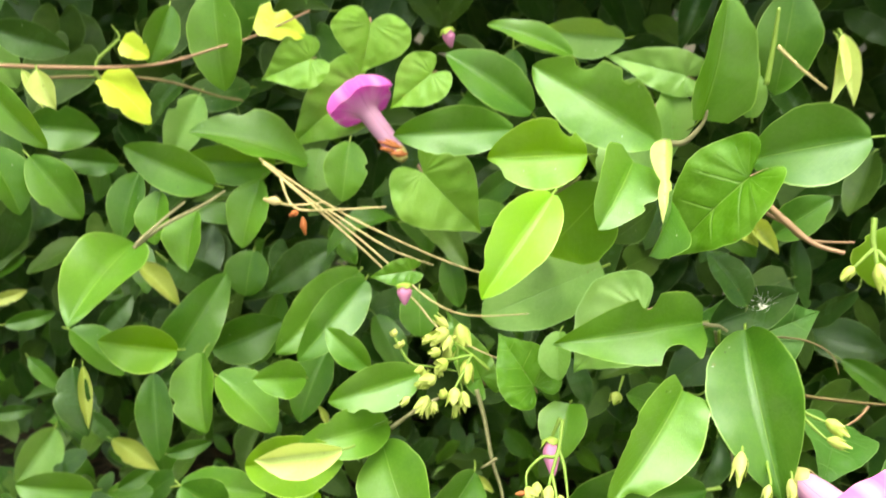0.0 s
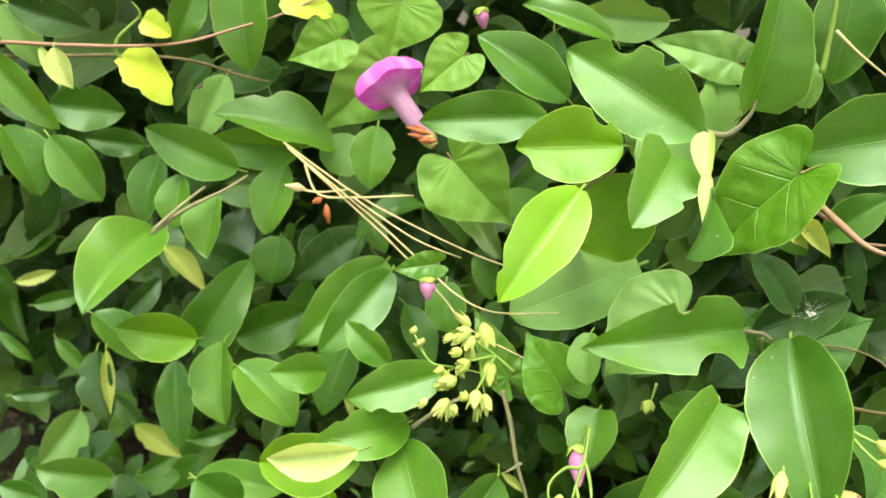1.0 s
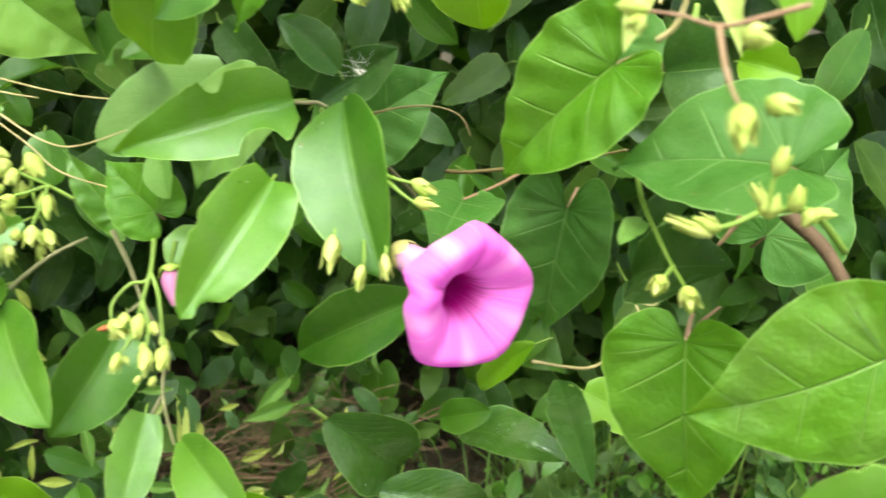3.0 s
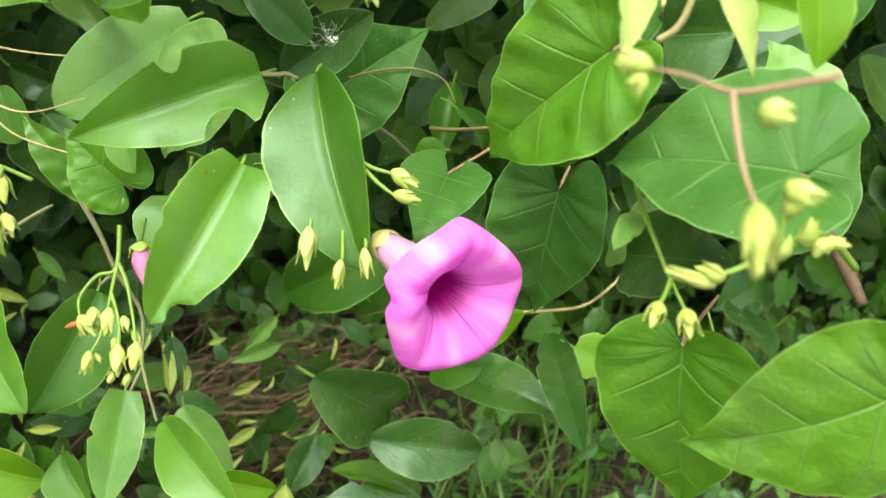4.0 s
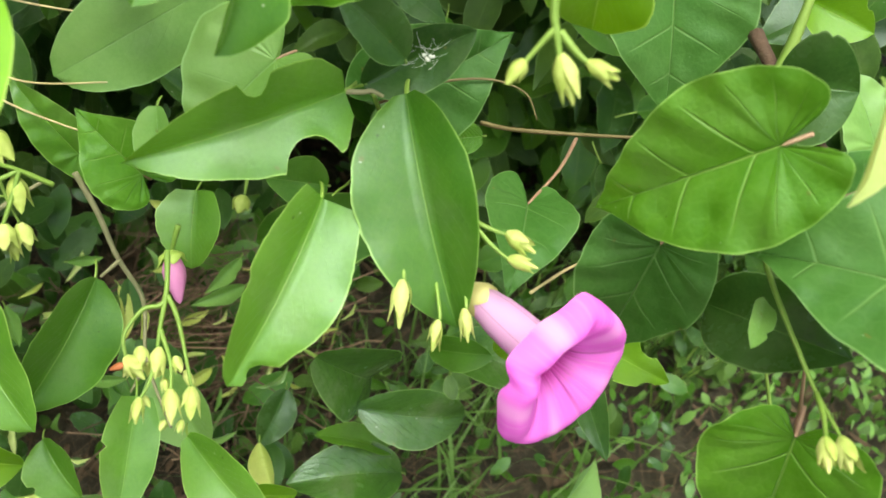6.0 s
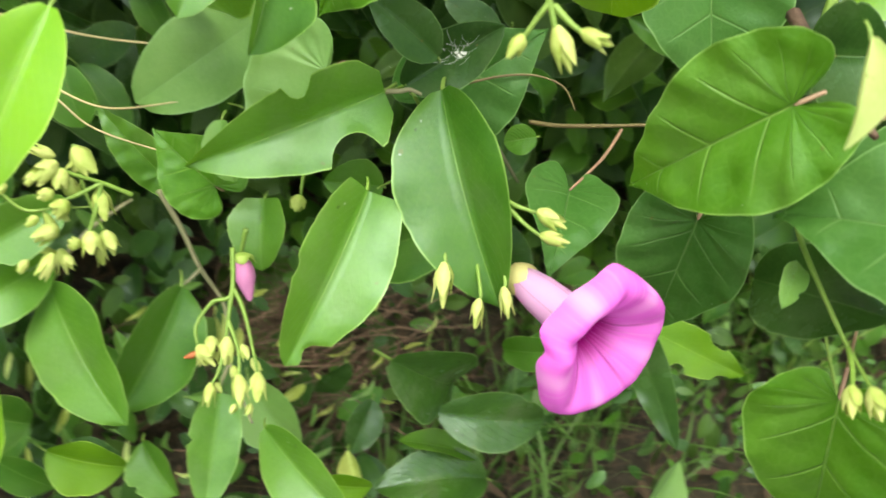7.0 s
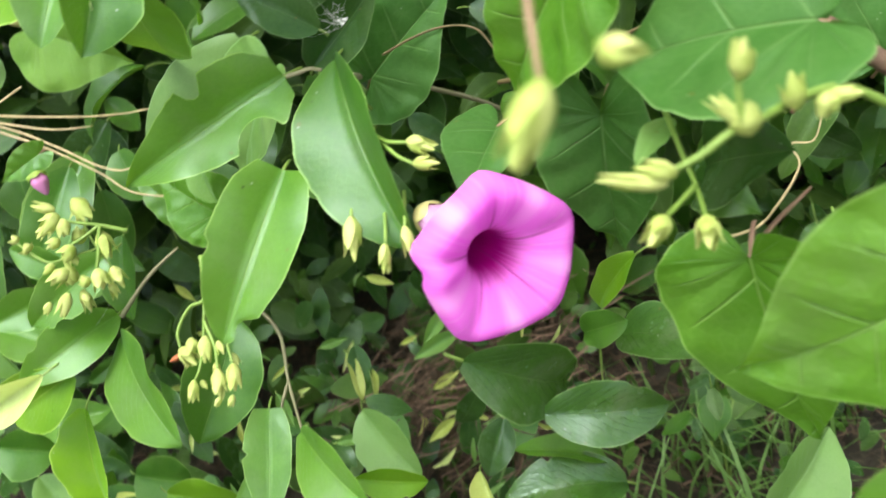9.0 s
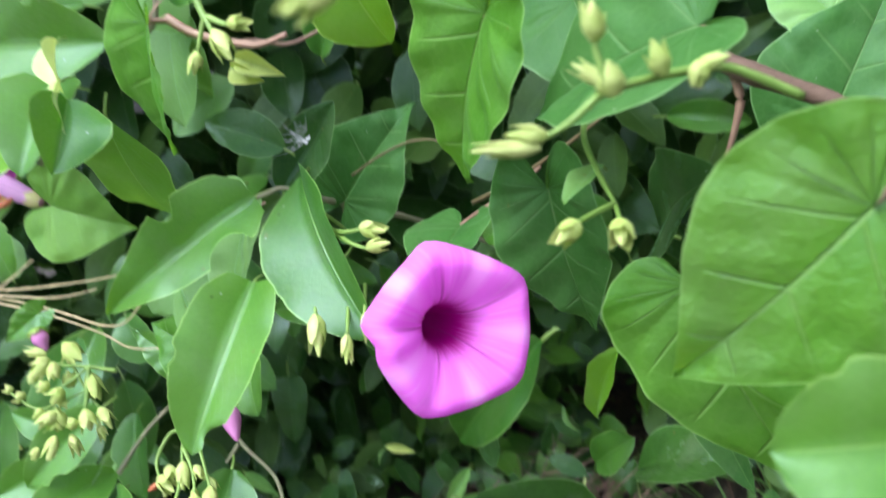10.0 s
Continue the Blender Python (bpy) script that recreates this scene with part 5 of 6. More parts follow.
paired_buds = thing("bud_cluster", (0.2280, 0.4214, 0.4976), "pair of small cream-green buds on thin stalks", "flower buds", "flower buds on the vine")
stem(paired_buds, "stalk", [(0.2290, 0.4270, 0.4988), (0.2342, 0.4191, 0.4983), (0.2431, 0.4140, 0.4976)], 0.001, GREEN_STEM)
stem(paired_buds, "stalk", [(0.2290, 0.4270, 0.4988), (0.2360, 0.4148, 0.4945), (0.2429, 0.4082, 0.4913)], 0.001, GREEN_STEM)
bud(paired_buds, "bud", (0.2422, 0.4149, 0.4981), (0.2516, 0.4067, 0.4951), 0.0057, BUD)
bud(paired_buds, "bud", (0.2424, 0.4090, 0.4919), (0.2524, 0.4032, 0.4919), 0.0046, BUD)

drooping_bud = thing("flower_bud", (0.2106, 0.4197, 0.4721), "single drooping yellow-green bud with spread sepals", "flower bud", "flower buds on the vine")
bud(drooping_bud, "bud", (0.2106, 0.4197, 0.4721), (0.2086, 0.4070, 0.4594), 0.0067, BUD)
stem(drooping_bud, "stalk", [(0.2119, 0.4360, 0.4790), (0.2112, 0.4212, 0.4739), (0.2106, 0.4197, 0.4721)], 0.0008, GREEN_STEM)

drooping_bud_b = thing("flower_bud", (0.2220, 0.4072, 0.4647), "slim drooping green bud on a thin stalk", "flower bud", "flower buds on the vine")
bud(drooping_bud_b, "bud", (0.2220, 0.4072, 0.4647), (0.2190, 0.3991, 0.4563), 0.0043, BUD)
stem(drooping_bud_b, "stalk", [(0.2235, 0.4230, 0.4714), (0.2227, 0.4087, 0.4664), (0.2220, 0.4072, 0.4647)], 0.0008, GREEN_STEM)

drooping_bud_c = thing("flower_bud", (0.2309, 0.4078, 0.4692), "slim drooping bud with reddish base", "flower bud", "flower buds on the vine")
bud(drooping_bud_c, "bud", (0.2309, 0.4078, 0.4692), (0.2315, 0.3982, 0.4608), 0.0043, BUD)
stem(drooping_bud_c, "stalk", [(0.2325, 0.4230, 0.4759), (0.2316, 0.4093, 0.4709), (0.2309, 0.4078, 0.4692)], 0.0008, GREEN_STEM)

drooping_bud_d = thing("flower_bud", (0.1601, 0.4705, 0.4701), "small open-tipped bud under a leaf", "flower bud", "flower buds on the vine")
bud(drooping_bud_d, "bud", (0.1601, 0.4705, 0.4701), (0.1580, 0.4662, 0.4646), 0.0063, BUD)
stem(drooping_bud_d, "stalk", [(0.1623, 0.4762, 0.4776), (0.1605, 0.4705, 0.4701)], 0.0008, GREEN_STEM)

right_buds = thing("bud_cluster", (0.3262, 0.3900, 0.5062), "two pale buds at the end of a long green stalk", "flower buds", "flower buds on the vine")
stem(right_buds, "stalk", [(0.3300, 0.4020, 0.5080), (0.3262, 0.3900, 0.5062), (0.3241, 0.3760, 0.5030), (0.3238, 0.3532, 0.4963), (0.3239, 0.3424, 0.4935), (0.3222, 0.3240, 0.4930)], 0.0011, GREEN_STEM)
stem(right_buds, "stalk", [(0.3239, 0.3424, 0.4935), (0.3175, 0.3310, 0.4965), (0.3110, 0.3212, 0.4985)], 0.001, GREEN_STEM)
bud(right_buds, "bud", (0.3224, 0.3256, 0.4930), (0.3198, 0.3138, 0.4909), 0.0059, BUD)
bud(right_buds, "bud", (0.3118, 0.3225, 0.4982), (0.3048, 0.3103, 0.4985), 0.0053, BUD)

near_buds = thing("bud_cluster", (0.3729, 0.3235, 0.5070), "branching spray of plump yellow-green buds", "flower buds", "flower buds on the vine")
stem(near_buds, "stalk", [(0.3729, 0.3235, 0.5070), (0.3580, 0.3200, 0.5209), (0.3455, 0.3131, 0.5257), (0.3324, 0.3004, 0.5298), (0.3257, 0.2972, 0.5304), (0.3182, 0.2952, 0.5280), (0.3101, 0.2933, 0.5272), (0.3017, 0.2914, 0.5288)], 0.0012, GREEN_STEM)
stem(near_buds, "stalk", [(0.3281, 0.2962, 0.5321), (0.3284, 0.2973, 0.5395), (0.3299, 0.2978, 0.5450)], 0.0009, GREEN_STEM)
bud(near_buds, "bud", (0.3121, 0.2914, 0.5280), (0.3035, 0.2920, 0.5316), 0.0042, BUD)
bud(near_buds, "bud", (0.3096, 0.2911, 0.5263), (0.2948, 0.2915, 0.5314), 0.0035, BUD)
bud(near_buds, "bud", (0.3289, 0.2967, 0.5294), (0.3287, 0.2980, 0.5374), 0.0060, BUD)
bud(near_buds, "bud", (0.3282, 0.2972, 0.5320), (0.3222, 0.2989, 0.5397), 0.0033, BUD)
bud(near_buds, "bud", (0.3289, 0.2975, 0.5417), (0.3314, 0.2981, 0.5505), 0.0047, BUD)
bud(near_buds, "bud", (0.3410, 0.3041, 0.5284), (0.3411, 0.3055, 0.5371), 0.0047, BUD)
bud(near_buds, "bud", (0.3500, 0.3094, 0.5269), (0.3480, 0.3085, 0.5206), 0.0050, BUD)
bud(near_buds, "bud", (0.3493, 0.3094, 0.5259), (0.3570, 0.3076, 0.5258), 0.0035, BUD)

near_buds_b = thing("bud_cluster", (0.3090, 0.2620, 0.5917), "spray of large pale buds on a reddish stalk", "flower buds", "flower buds on the vine")
stem(near_buds_b, "stalk", [(0.3090, 0.2620, 0.5917), (0.3007, 0.2670, 0.5878), (0.2933, 0.2713, 0.5851), (0.2863, 0.2769, 0.5863), (0.2789, 0.2816, 0.5865)], 0.0007, RED_STEM)
stem(near_buds_b, "stalk", [(0.2933, 0.2713, 0.5851), (0.2919, 0.2636, 0.5798), (0.2910, 0.2554, 0.5749), (0.2905, 0.2475, 0.5721)], 0.0007, RED_STEM)
bud(near_buds_b, "bud", (0.2905, 0.2475, 0.5721), (0.2832, 0.2297, 0.5685), 0.0056, BUD)
bud(near_buds_b, "bud", (0.2798, 0.2811, 0.5866), (0.2733, 0.2855, 0.5878), 0.0043, BUD)
bud(near_buds_b, "bud", (0.2787, 0.2812, 0.5854), (0.2761, 0.2802, 0.5807), 0.0036, BUD)
bud(near_buds_b, "bud", (0.2953, 0.2627, 0.5850), (0.3005, 0.2579, 0.5843), 0.0053, BUD)
bud(near_buds_b, "bud", (0.3007, 0.2567, 0.5720), (0.3050, 0.2513, 0.5701), 0.0050, BUD)

far_buds = thing("bud_cluster", (0.0404, 0.4873, 0.4730), "loose cluster of small yellow buds among leaves", "flower buds", "flower buds on the vine")
bud(far_buds, "bud", (0.0404, 0.4873, 0.4730), (0.0378, 0.4884, 0.4758), 0.0040, BUD)
bud(far_buds, "bud", (0.0445, 0.4852, 0.4678), (0.0424, 0.4864, 0.4707), 0.0057, BUD)
bud(far_buds, "bud", (0.0617, 0.4773, 0.4505), (0.0588, 0.4820, 0.4604), 0.0051, BUD)
bud(far_buds, "bud", (0.0734, 0.4916, 0.4833), (0.0796, 0.4869, 0.4725), 0.0081, BUD)
bud(far_buds, "bud", (0.0762, 0.4901, 0.4798), (0.0711, 0.4876, 0.4734), 0.0063, BUD)
bud(far_buds, "bud", (0.0807, 0.4846, 0.4674), (0.0826, 0.4786, 0.4547), 0.0069, BUD)
bud(far_buds, "bud", (0.0812, 0.4773, 0.4518), (0.0846, 0.4720, 0.4418), 0.0063, BUD)
bud(far_buds, "bud", (0.0634, 0.4748, 0.4457), (0.0652, 0.4694, 0.4354), 0.0051, BUD)
bud(far_buds, "bud", (0.0700, 0.4841, 0.4652), (0.0706, 0.4876, 0.4733), 0.0063, BUD)
bud(far_buds, "bud", (0.0583, 0.4783, 0.4525), (0.0568, 0.4766, 0.4491), 0.0051, BUD)
stem(far_buds, "stalk", [(0.0387, 0.4877, 0.4740), (0.0504, 0.4825, 0.4615), (0.0622, 0.4823, 0.4610), (0.0768, 0.4820, 0.4613)], 0.0008, GREEN_STEM)
stem(far_buds, "stalk", [(0.0731, 0.4922, 0.4846), (0.0756, 0.4844, 0.4663), (0.0812, 0.4773, 0.4518)], 0.0009, GREEN_STEM)

pink_bud_low = thing("flower_bud", (0.0396, 0.5306, 0.4882), "small closed pink bud hanging among leaves", "flower bud", "flower buds on the vine")
bud(pink_bud_low, "pink_bud", (0.0396, 0.5306, 0.4882), (0.0421, 0.5265, 0.4768), 0.0087, PINKBUD)

pink_bud_top = thing("flower_bud", (0.0367, 0.6139, 0.6305), "small closed dark pink bud among leaves", "flower bud", "flower buds on the vine")
bud(pink_bud_top, "pink_bud", (0.0367, 0.6139, 0.6305), (0.0417, 0.6135, 0.6192), 0.0080, PINKBUD)

dry_stalk = thing("dry_grass_stalk", (-0.0700, 0.6200, 0.5260), "dry straw-coloured grass stalk lying over the leaves", "dry grass")
stem(dry_stalk, "culm", [(-0.0700, 0.6200, 0.5260), (-0.0210, 0.6050, 0.5080), (0.0180, 0.5920, 0.4990), (0.0720, 0.5750, 0.4910), (0.1230, 0.5620, 0.4910)], 0.0007, STRAW)
stem(dry_stalk, "culm", [(-0.0670, 0.6180, 0.5240), (-0.0040, 0.6000, 0.4950), (0.0300, 0.5800, 0.4810), (0.0570, 0.5600, 0.4710), (0.0800, 0.5420, 0.4720), (0.1120, 0.5180, 0.4880)], 0.0007, STRAW)
stem(dry_stalk, "culm", [(-0.0640, 0.6160, 0.5230), (0.0050, 0.5950, 0.4870), (0.0470, 0.5720, 0.4650), (0.0690, 0.5560, 0.4530), (0.1110, 0.5340, 0.4490)], 0.0007, STRAW)
stem(dry_stalk, "culm", [(-0.0530, 0.6120, 0.5170), (-0.0410, 0.6070, 0.5010), (-0.0170, 0.6020, 0.5050), (0.0190, 0.5970, 0.5150)], 0.0009, STRAW)
stem(dry_stalk, "culm", [(-0.0190, 0.6020, 0.5050), (0.0240, 0.5880, 0.4910), (0.0550, 0.5780, 0.4880)], 0.0006, STRAW)

husk_stalk = thing("dry_grass_stalk", (-0.0591, 0.5923, 0.5065), "dry stalk with rust-brown husks", "dry grass")
stem(husk_stalk, "culm", [(-0.0591, 0.5923, 0.5065), (-0.0402, 0.5957, 0.5052), (-0.0205, 0.6003, 0.5101)], 0.0008, STRAW)
bud(husk_stalk, "bud", (-0.0472, 0.5946, 0.5059), (-0.0591, 0.5923, 0.5065), 0.0049, STRAW)
bud(husk_stalk, "bud", (-0.0331, 0.5952, 0.4988), (-0.0291, 0.5925, 0.4879), 0.0042, RUST)
bud(husk_stalk, "bud", (-0.0361, 0.5955, 0.5018), (-0.0415, 0.5935, 0.4982), 0.0042, RUST)

withered_flower = thing("withered_flower", (0.0226, 0.5977, 0.5541), "crumpled rust-brown withered flower below the pink one", "flower")
bud(withered_flower, "husk", (0.0226, 0.5977, 0.5541), (0.0065, 0.5971, 0.5556), 0.0032, RUST)
bud(withered_flower, "husk", (0.0187, 0.5970, 0.5513), (0.0086, 0.5965, 0.5517), 0.0028, RUST)
bud(withered_flower, "husk", (0.0245, 0.5973, 0.5516), (0.0156, 0.5964, 0.5490), 0.0036, RUST)
bud(withered_flower, "husk", (0.0194, 0.5978, 0.5557), (0.0104, 0.5977, 0.5577), 0.0021, RUST)
bud(withered_flower, "husk", (0.0267, 0.5974, 0.5513), (0.0194, 0.5964, 0.5479), 0.0025, RUST)

spider_web = thing("spider_web", (0.2214, 0.4730, 0.5278), "white silk threads and clumps spun over a leaf", "web")
stem(spider_web, "thread", [(0.2214, 0.4730, 0.5278), (0.2186, 0.4713, 0.5274), (0.2157, 0.4701, 0.5279)], 5e-05, WEB)
stem(spider_web, "thread", [(0.2205, 0.4744, 0.5297), (0.2241, 0.4718, 0.5314), (0.2276, 0.4697, 0.5342)], 5e-05, WEB)
stem(spider_web, "thread", [(0.2210, 0.4735, 0.5284), (0.2232, 0.4713, 0.5301), (0.2254, 0.4698, 0.5329)], 5e-05, WEB)
stem(spider_web, "thread", [(0.2224, 0.4746, 0.5311), (0.2206, 0.4737, 0.5326), (0.2190, 0.4732, 0.5351)], 5e-05, WEB)
stem(spider_web, "thread", [(0.2179, 0.4760, 0.5309), (0.2136, 0.4754, 0.5317), (0.2092, 0.4752, 0.5333)], 5e-05, WEB)
stem(spider_web, "thread", [(0.2207, 0.4745, 0.5299), (0.2202, 0.4737, 0.5326), (0.2197, 0.4736, 0.5362)], 5e-05, WEB)
stem(spider_web, "thread", [(0.2209, 0.4739, 0.5291), (0.2222, 0.4725, 0.5316), (0.2234, 0.4717, 0.5351)], 5e-05, WEB)
stem(spider_web, "thread", [(0.2200, 0.4759, 0.5320), (0.2184, 0.4758, 0.5351), (0.2167, 0.4761, 0.5390)], 5e-05, WEB)
stem(spider_web, "thread", [(0.2179, 0.4739, 0.5274), (0.2132, 0.4728, 0.5271), (0.2083, 0.4723, 0.5277)], 5e-05, WEB)
stem(spider_web, "thread", [(0.2218, 0.4741, 0.5299), (0.2226, 0.4718, 0.5307), (0.2232, 0.4702, 0.5323)], 5e-05, WEB)
stem(spider_web, "thread", [(0.2236, 0.4737, 0.5303), (0.2212, 0.4729, 0.5317), (0.2191, 0.4728, 0.5344)], 5e-05, WEB)
stem(spider_web, "thread", [(0.2188, 0.4746, 0.5290), (0.2164, 0.4727, 0.5287), (0.2140, 0.4714, 0.5291)], 5e-05, WEB)
stem(spider_web, "thread", [(0.2168, 0.4759, 0.5302), (0.2143, 0.4759, 0.5330), (0.2117, 0.4763, 0.5366)], 5e-05, WEB)
stem(spider_web, "thread", [(0.2253, 0.4749, 0.5335), (0.2237, 0.4741, 0.5352), (0.2223, 0.4736, 0.5378)], 5e-05, WEB)
stem(spider_web, "thread", [(0.2248, 0.4748, 0.5329), (0.2268, 0.4730, 0.5353), (0.2287, 0.4719, 0.5388)], 5e-05, WEB)
stem(spider_web, "thread", [(0.2207, 0.4747, 0.5302), (0.2216, 0.4735, 0.5330), (0.2225, 0.4730, 0.5369)], 5e-05, WEB)
stem(spider_web, "thread", [(0.2209, 0.4738, 0.5289), (0.2231, 0.4727, 0.5324), (0.2252, 0.4721, 0.5369)], 5e-05, WEB)
stem(spider_web, "thread", [(0.2246, 0.4725, 0.5288), (0.2227, 0.4710, 0.5293), (0.2206, 0.4701, 0.5307)], 5e-05, WEB)
stem(spider_web, "thread", [(0.2200, 0.4730, 0.5271), (0.2204, 0.4716, 0.5289), (0.2207, 0.4706, 0.5315)], 5e-05, WEB)
stem(spider_web, "thread", [(0.2205, 0.4744, 0.5297), (0.2195, 0.4735, 0.5317), (0.2183, 0.4733, 0.5349)], 5e-05, WEB)
stem(spider_web, "thread", [(0.2257, 0.4744, 0.5329), (0.2204, 0.4741, 0.5333), (0.2151, 0.4741, 0.5345)], 5e-05, WEB)
stem(spider_web, "thread", [(0.2207, 0.4739, 0.5289), (0.2192, 0.4727, 0.5302), (0.2176, 0.4721, 0.5325)], 5e-05, WEB)
stem(spider_web, "thread", [(0.2219, 0.4731, 0.5283), (0.2200, 0.4721, 0.5297), (0.2180, 0.4719, 0.5322)], 5e-05, WEB)
stem(spider_web, "thread", [(0.2255, 0.4726, 0.5296), (0.2233, 0.4702, 0.5283), (0.2209, 0.4685, 0.5281)], 5e-05, WEB)
bud(spider_web, "silk", (0.2231, 0.4767, 0.5289), (0.2244, 0.4764, 0.5292), 0.0010, WEB)
bud(spider_web, "silk", (0.2209, 0.4774, 0.5288), (0.2223, 0.4770, 0.5289), 0.0010, WEB)
bud(spider_web, "silk", (0.2236, 0.4765, 0.5289), (0.2248, 0.4760, 0.5287), 0.0010, WEB)
bud(spider_web, "silk", (0.2222, 0.4762, 0.5275), (0.2239, 0.4758, 0.5279), 0.0010, WEB)
bud(spider_web, "silk", (0.2219, 0.4767, 0.5282), (0.2231, 0.4763, 0.5282), 0.0010, WEB)
bud(spider_web, "silk", (0.2241, 0.4761, 0.5284), (0.2254, 0.4763, 0.5295), 0.0010, WEB)
bud(spider_web, "silk", (0.2211, 0.4772, 0.5287), (0.2225, 0.4771, 0.5293), 0.0010, WEB)

spider_web_b = thing("spider_web", (0.0215, 0.5096, 0.4083), "fine white silk spun across a bright green leaf", "web")
stem(spider_web_b, "thread", [(0.0215, 0.5096, 0.4083), (0.0252, 0.5084, 0.4087), (0.0285, 0.5078, 0.4105)], 6e-05, WEB)
stem(spider_web_b, "thread", [(0.0177, 0.5100, 0.4096), (0.0183, 0.5069, 0.4071), (0.0189, 0.5046, 0.4060)], 6e-05, WEB)
stem(spider_web_b, "thread", [(0.0206, 0.5079, 0.4054), (0.0183, 0.5049, 0.4036), (0.0153, 0.5025, 0.4028)], 6e-05, WEB)
stem(spider_web_b, "thread", [(0.0206, 0.5059, 0.4018), (0.0199, 0.5029, 0.3998), (0.0186, 0.5003, 0.3985)], 6e-05, WEB)
stem(spider_web_b, "thread", [(0.0247, 0.5082, 0.4054), (0.0177, 0.5062, 0.4059), (0.0107, 0.5047, 0.4076)], 6e-05, WEB)
stem(spider_web_b, "thread", [(0.0238, 0.5069, 0.4031), (0.0250, 0.5065, 0.4054), (0.0261, 0.5067, 0.4087)], 6e-05, WEB)
stem(spider_web_b, "thread", [(0.0273, 0.5069, 0.4028), (0.0259, 0.5060, 0.4044), (0.0243, 0.5057, 0.4071)], 6e-05, WEB)
stem(spider_web_b, "thread", [(0.0232, 0.5066, 0.4028), (0.0256, 0.5066, 0.4055), (0.0278, 0.5071, 0.4093)], 6e-05, WEB)
stem(spider_web_b, "thread", [(0.0261, 0.5088, 0.4062), (0.0234, 0.5052, 0.4032), (0.0203, 0.5023, 0.4016)], 6e-05, WEB)
stem(spider_web_b, "thread", [(0.0281, 0.5095, 0.4073), (0.0294, 0.5070, 0.4058), (0.0303, 0.5052, 0.4056)], 6e-05, WEB)
stem(spider_web_b, "thread", [(0.0215, 0.5076, 0.4047), (0.0236, 0.5083, 0.4087), (0.0255, 0.5093, 0.4136)], 6e-05, WEB)
stem(spider_web_b, "thread", [(0.0266, 0.5071, 0.4033), (0.0285, 0.5075, 0.4067), (0.0302, 0.5084, 0.4113)], 6e-05, WEB)
stem(spider_web_b, "thread", [(0.0256, 0.5093, 0.4072), (0.0295, 0.5074, 0.4063), (0.0332, 0.5060, 0.4065)], 6e-05, WEB)
stem(spider_web_b, "thread", [(0.0250, 0.5091, 0.4069), (0.0227, 0.5058, 0.4045), (0.0202, 0.5033, 0.4035)], 6e-05, WEB)
stem(spider_web_b, "thread", [(0.0206, 0.5066, 0.4032), (0.0240, 0.5060, 0.4047), (0.0274, 0.5060, 0.4073)], 6e-05, WEB)
stem(spider_web_b, "thread", [(0.0363, 0.5095, 0.4064), (0.0425, 0.5103, 0.4106), (0.0485, 0.5115, 0.4157)], 6e-05, WEB)
stem(spider_web_b, "thread", [(0.0142, 0.5048, 0.4009), (0.0182, 0.5043, 0.4025), (0.0219, 0.5045, 0.4054)], 6e-05, WEB)
stem(spider_web_b, "thread", [(0.0231, 0.5103, 0.4093), (0.0197, 0.5095, 0.4115), (0.0158, 0.5091, 0.4146)], 6e-05, WEB)

FLOWER = ((0.2367, 0.4189, 0.4674), (0.2650, 0.3792, 0.4610))
FAR_FLOWER = ((0.0235, 0.6280, 0.5418), (-0.0180, 0.6540, 0.5750))

# ---- flowers
funnel_flower("morning_glory", FLOWER[0], FLOWER[1], (0.427, -0.856, 0.053), 0.0300, 0.74, "open magenta-pink morning-glory flower with pale lilac tube")
funnel_flower("morning_glory", FAR_FLOWER[0], FAR_FLOWER[1], (-0.62, 0.52, 0.52), 0.0240, 0.2, "open magenta morning-glory flower seen from its side")

# ---- the depth of the thicket: leaves behind the front ones
thicket = thing("thicket", (-0.1, 0.95, 0.0), "dense dark inner foliage of the hedge", "hedge")
rng = random.Random(11)
SHAPES = [blade_mesh(k, 0.062, 0.062 * w, f, 0.05, (), rng, 12, 6, 0.8) for k, w, f in (("e", 0.5, 14), ("e", 0.56, 20), ("h", 0.9, 10), ("e", 0.46, 8), ("t", 0.55, 16))]
SMALL = [blade_mesh(k, 0.062, 0.062 * w, f, 0.05, (), rng, 7, 4, 0) for k, w, f in (("e", 0.5, 14), ("e", 0.58, 20), ("h", 0.9, 10), ("e", 0.46, 8))]
rolled = random.Random(23)
SHAPES += [blade_mesh(k, 0.062, 0.062 * w, f, b, (), rolled, 12, 6, 0.8) for k, w, f, b in (("e", 0.52, 40, 0.16), ("p", 0.40, 20, 0.14), ("e", 0.50, 30, -0.10), ("t", 0.50, 34, 0.10))]
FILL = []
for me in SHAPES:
    # INNER and DARK copies put the thicket's shade into the leaf colour
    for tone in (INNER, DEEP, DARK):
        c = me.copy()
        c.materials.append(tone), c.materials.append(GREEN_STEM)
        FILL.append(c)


def hang(p):
    """A leaf's turn: facing out and up, tip hanging to a side."""
    face = Vector((rng.gauss(0.0, 0.45), rng.gauss(-0.75, 0.3), rng.gauss(0.65, 0.35))).normalized()
    tip = Vector((rng.gauss(0, 0.8), rng.gauss(-0.2, 0.4), rng.gauss(-0.75, 0.45)))
    return basis(p, p + tip, face)


def back_depth(x, z):
    """How far back the foliage stands at a place of the hedge's front."""
    hollow = 0.30 * max(0.0, 0.40 - z) / 0.4 * (1.0 if x < 0.15 else 0.6)
    return 0.70 + hollow + 0.10 * max(0.0, -x) - 0.22 * max(0.0, x - 0.1) + 0.05 * noise.noise((x * 6, z * 6, 4.0))


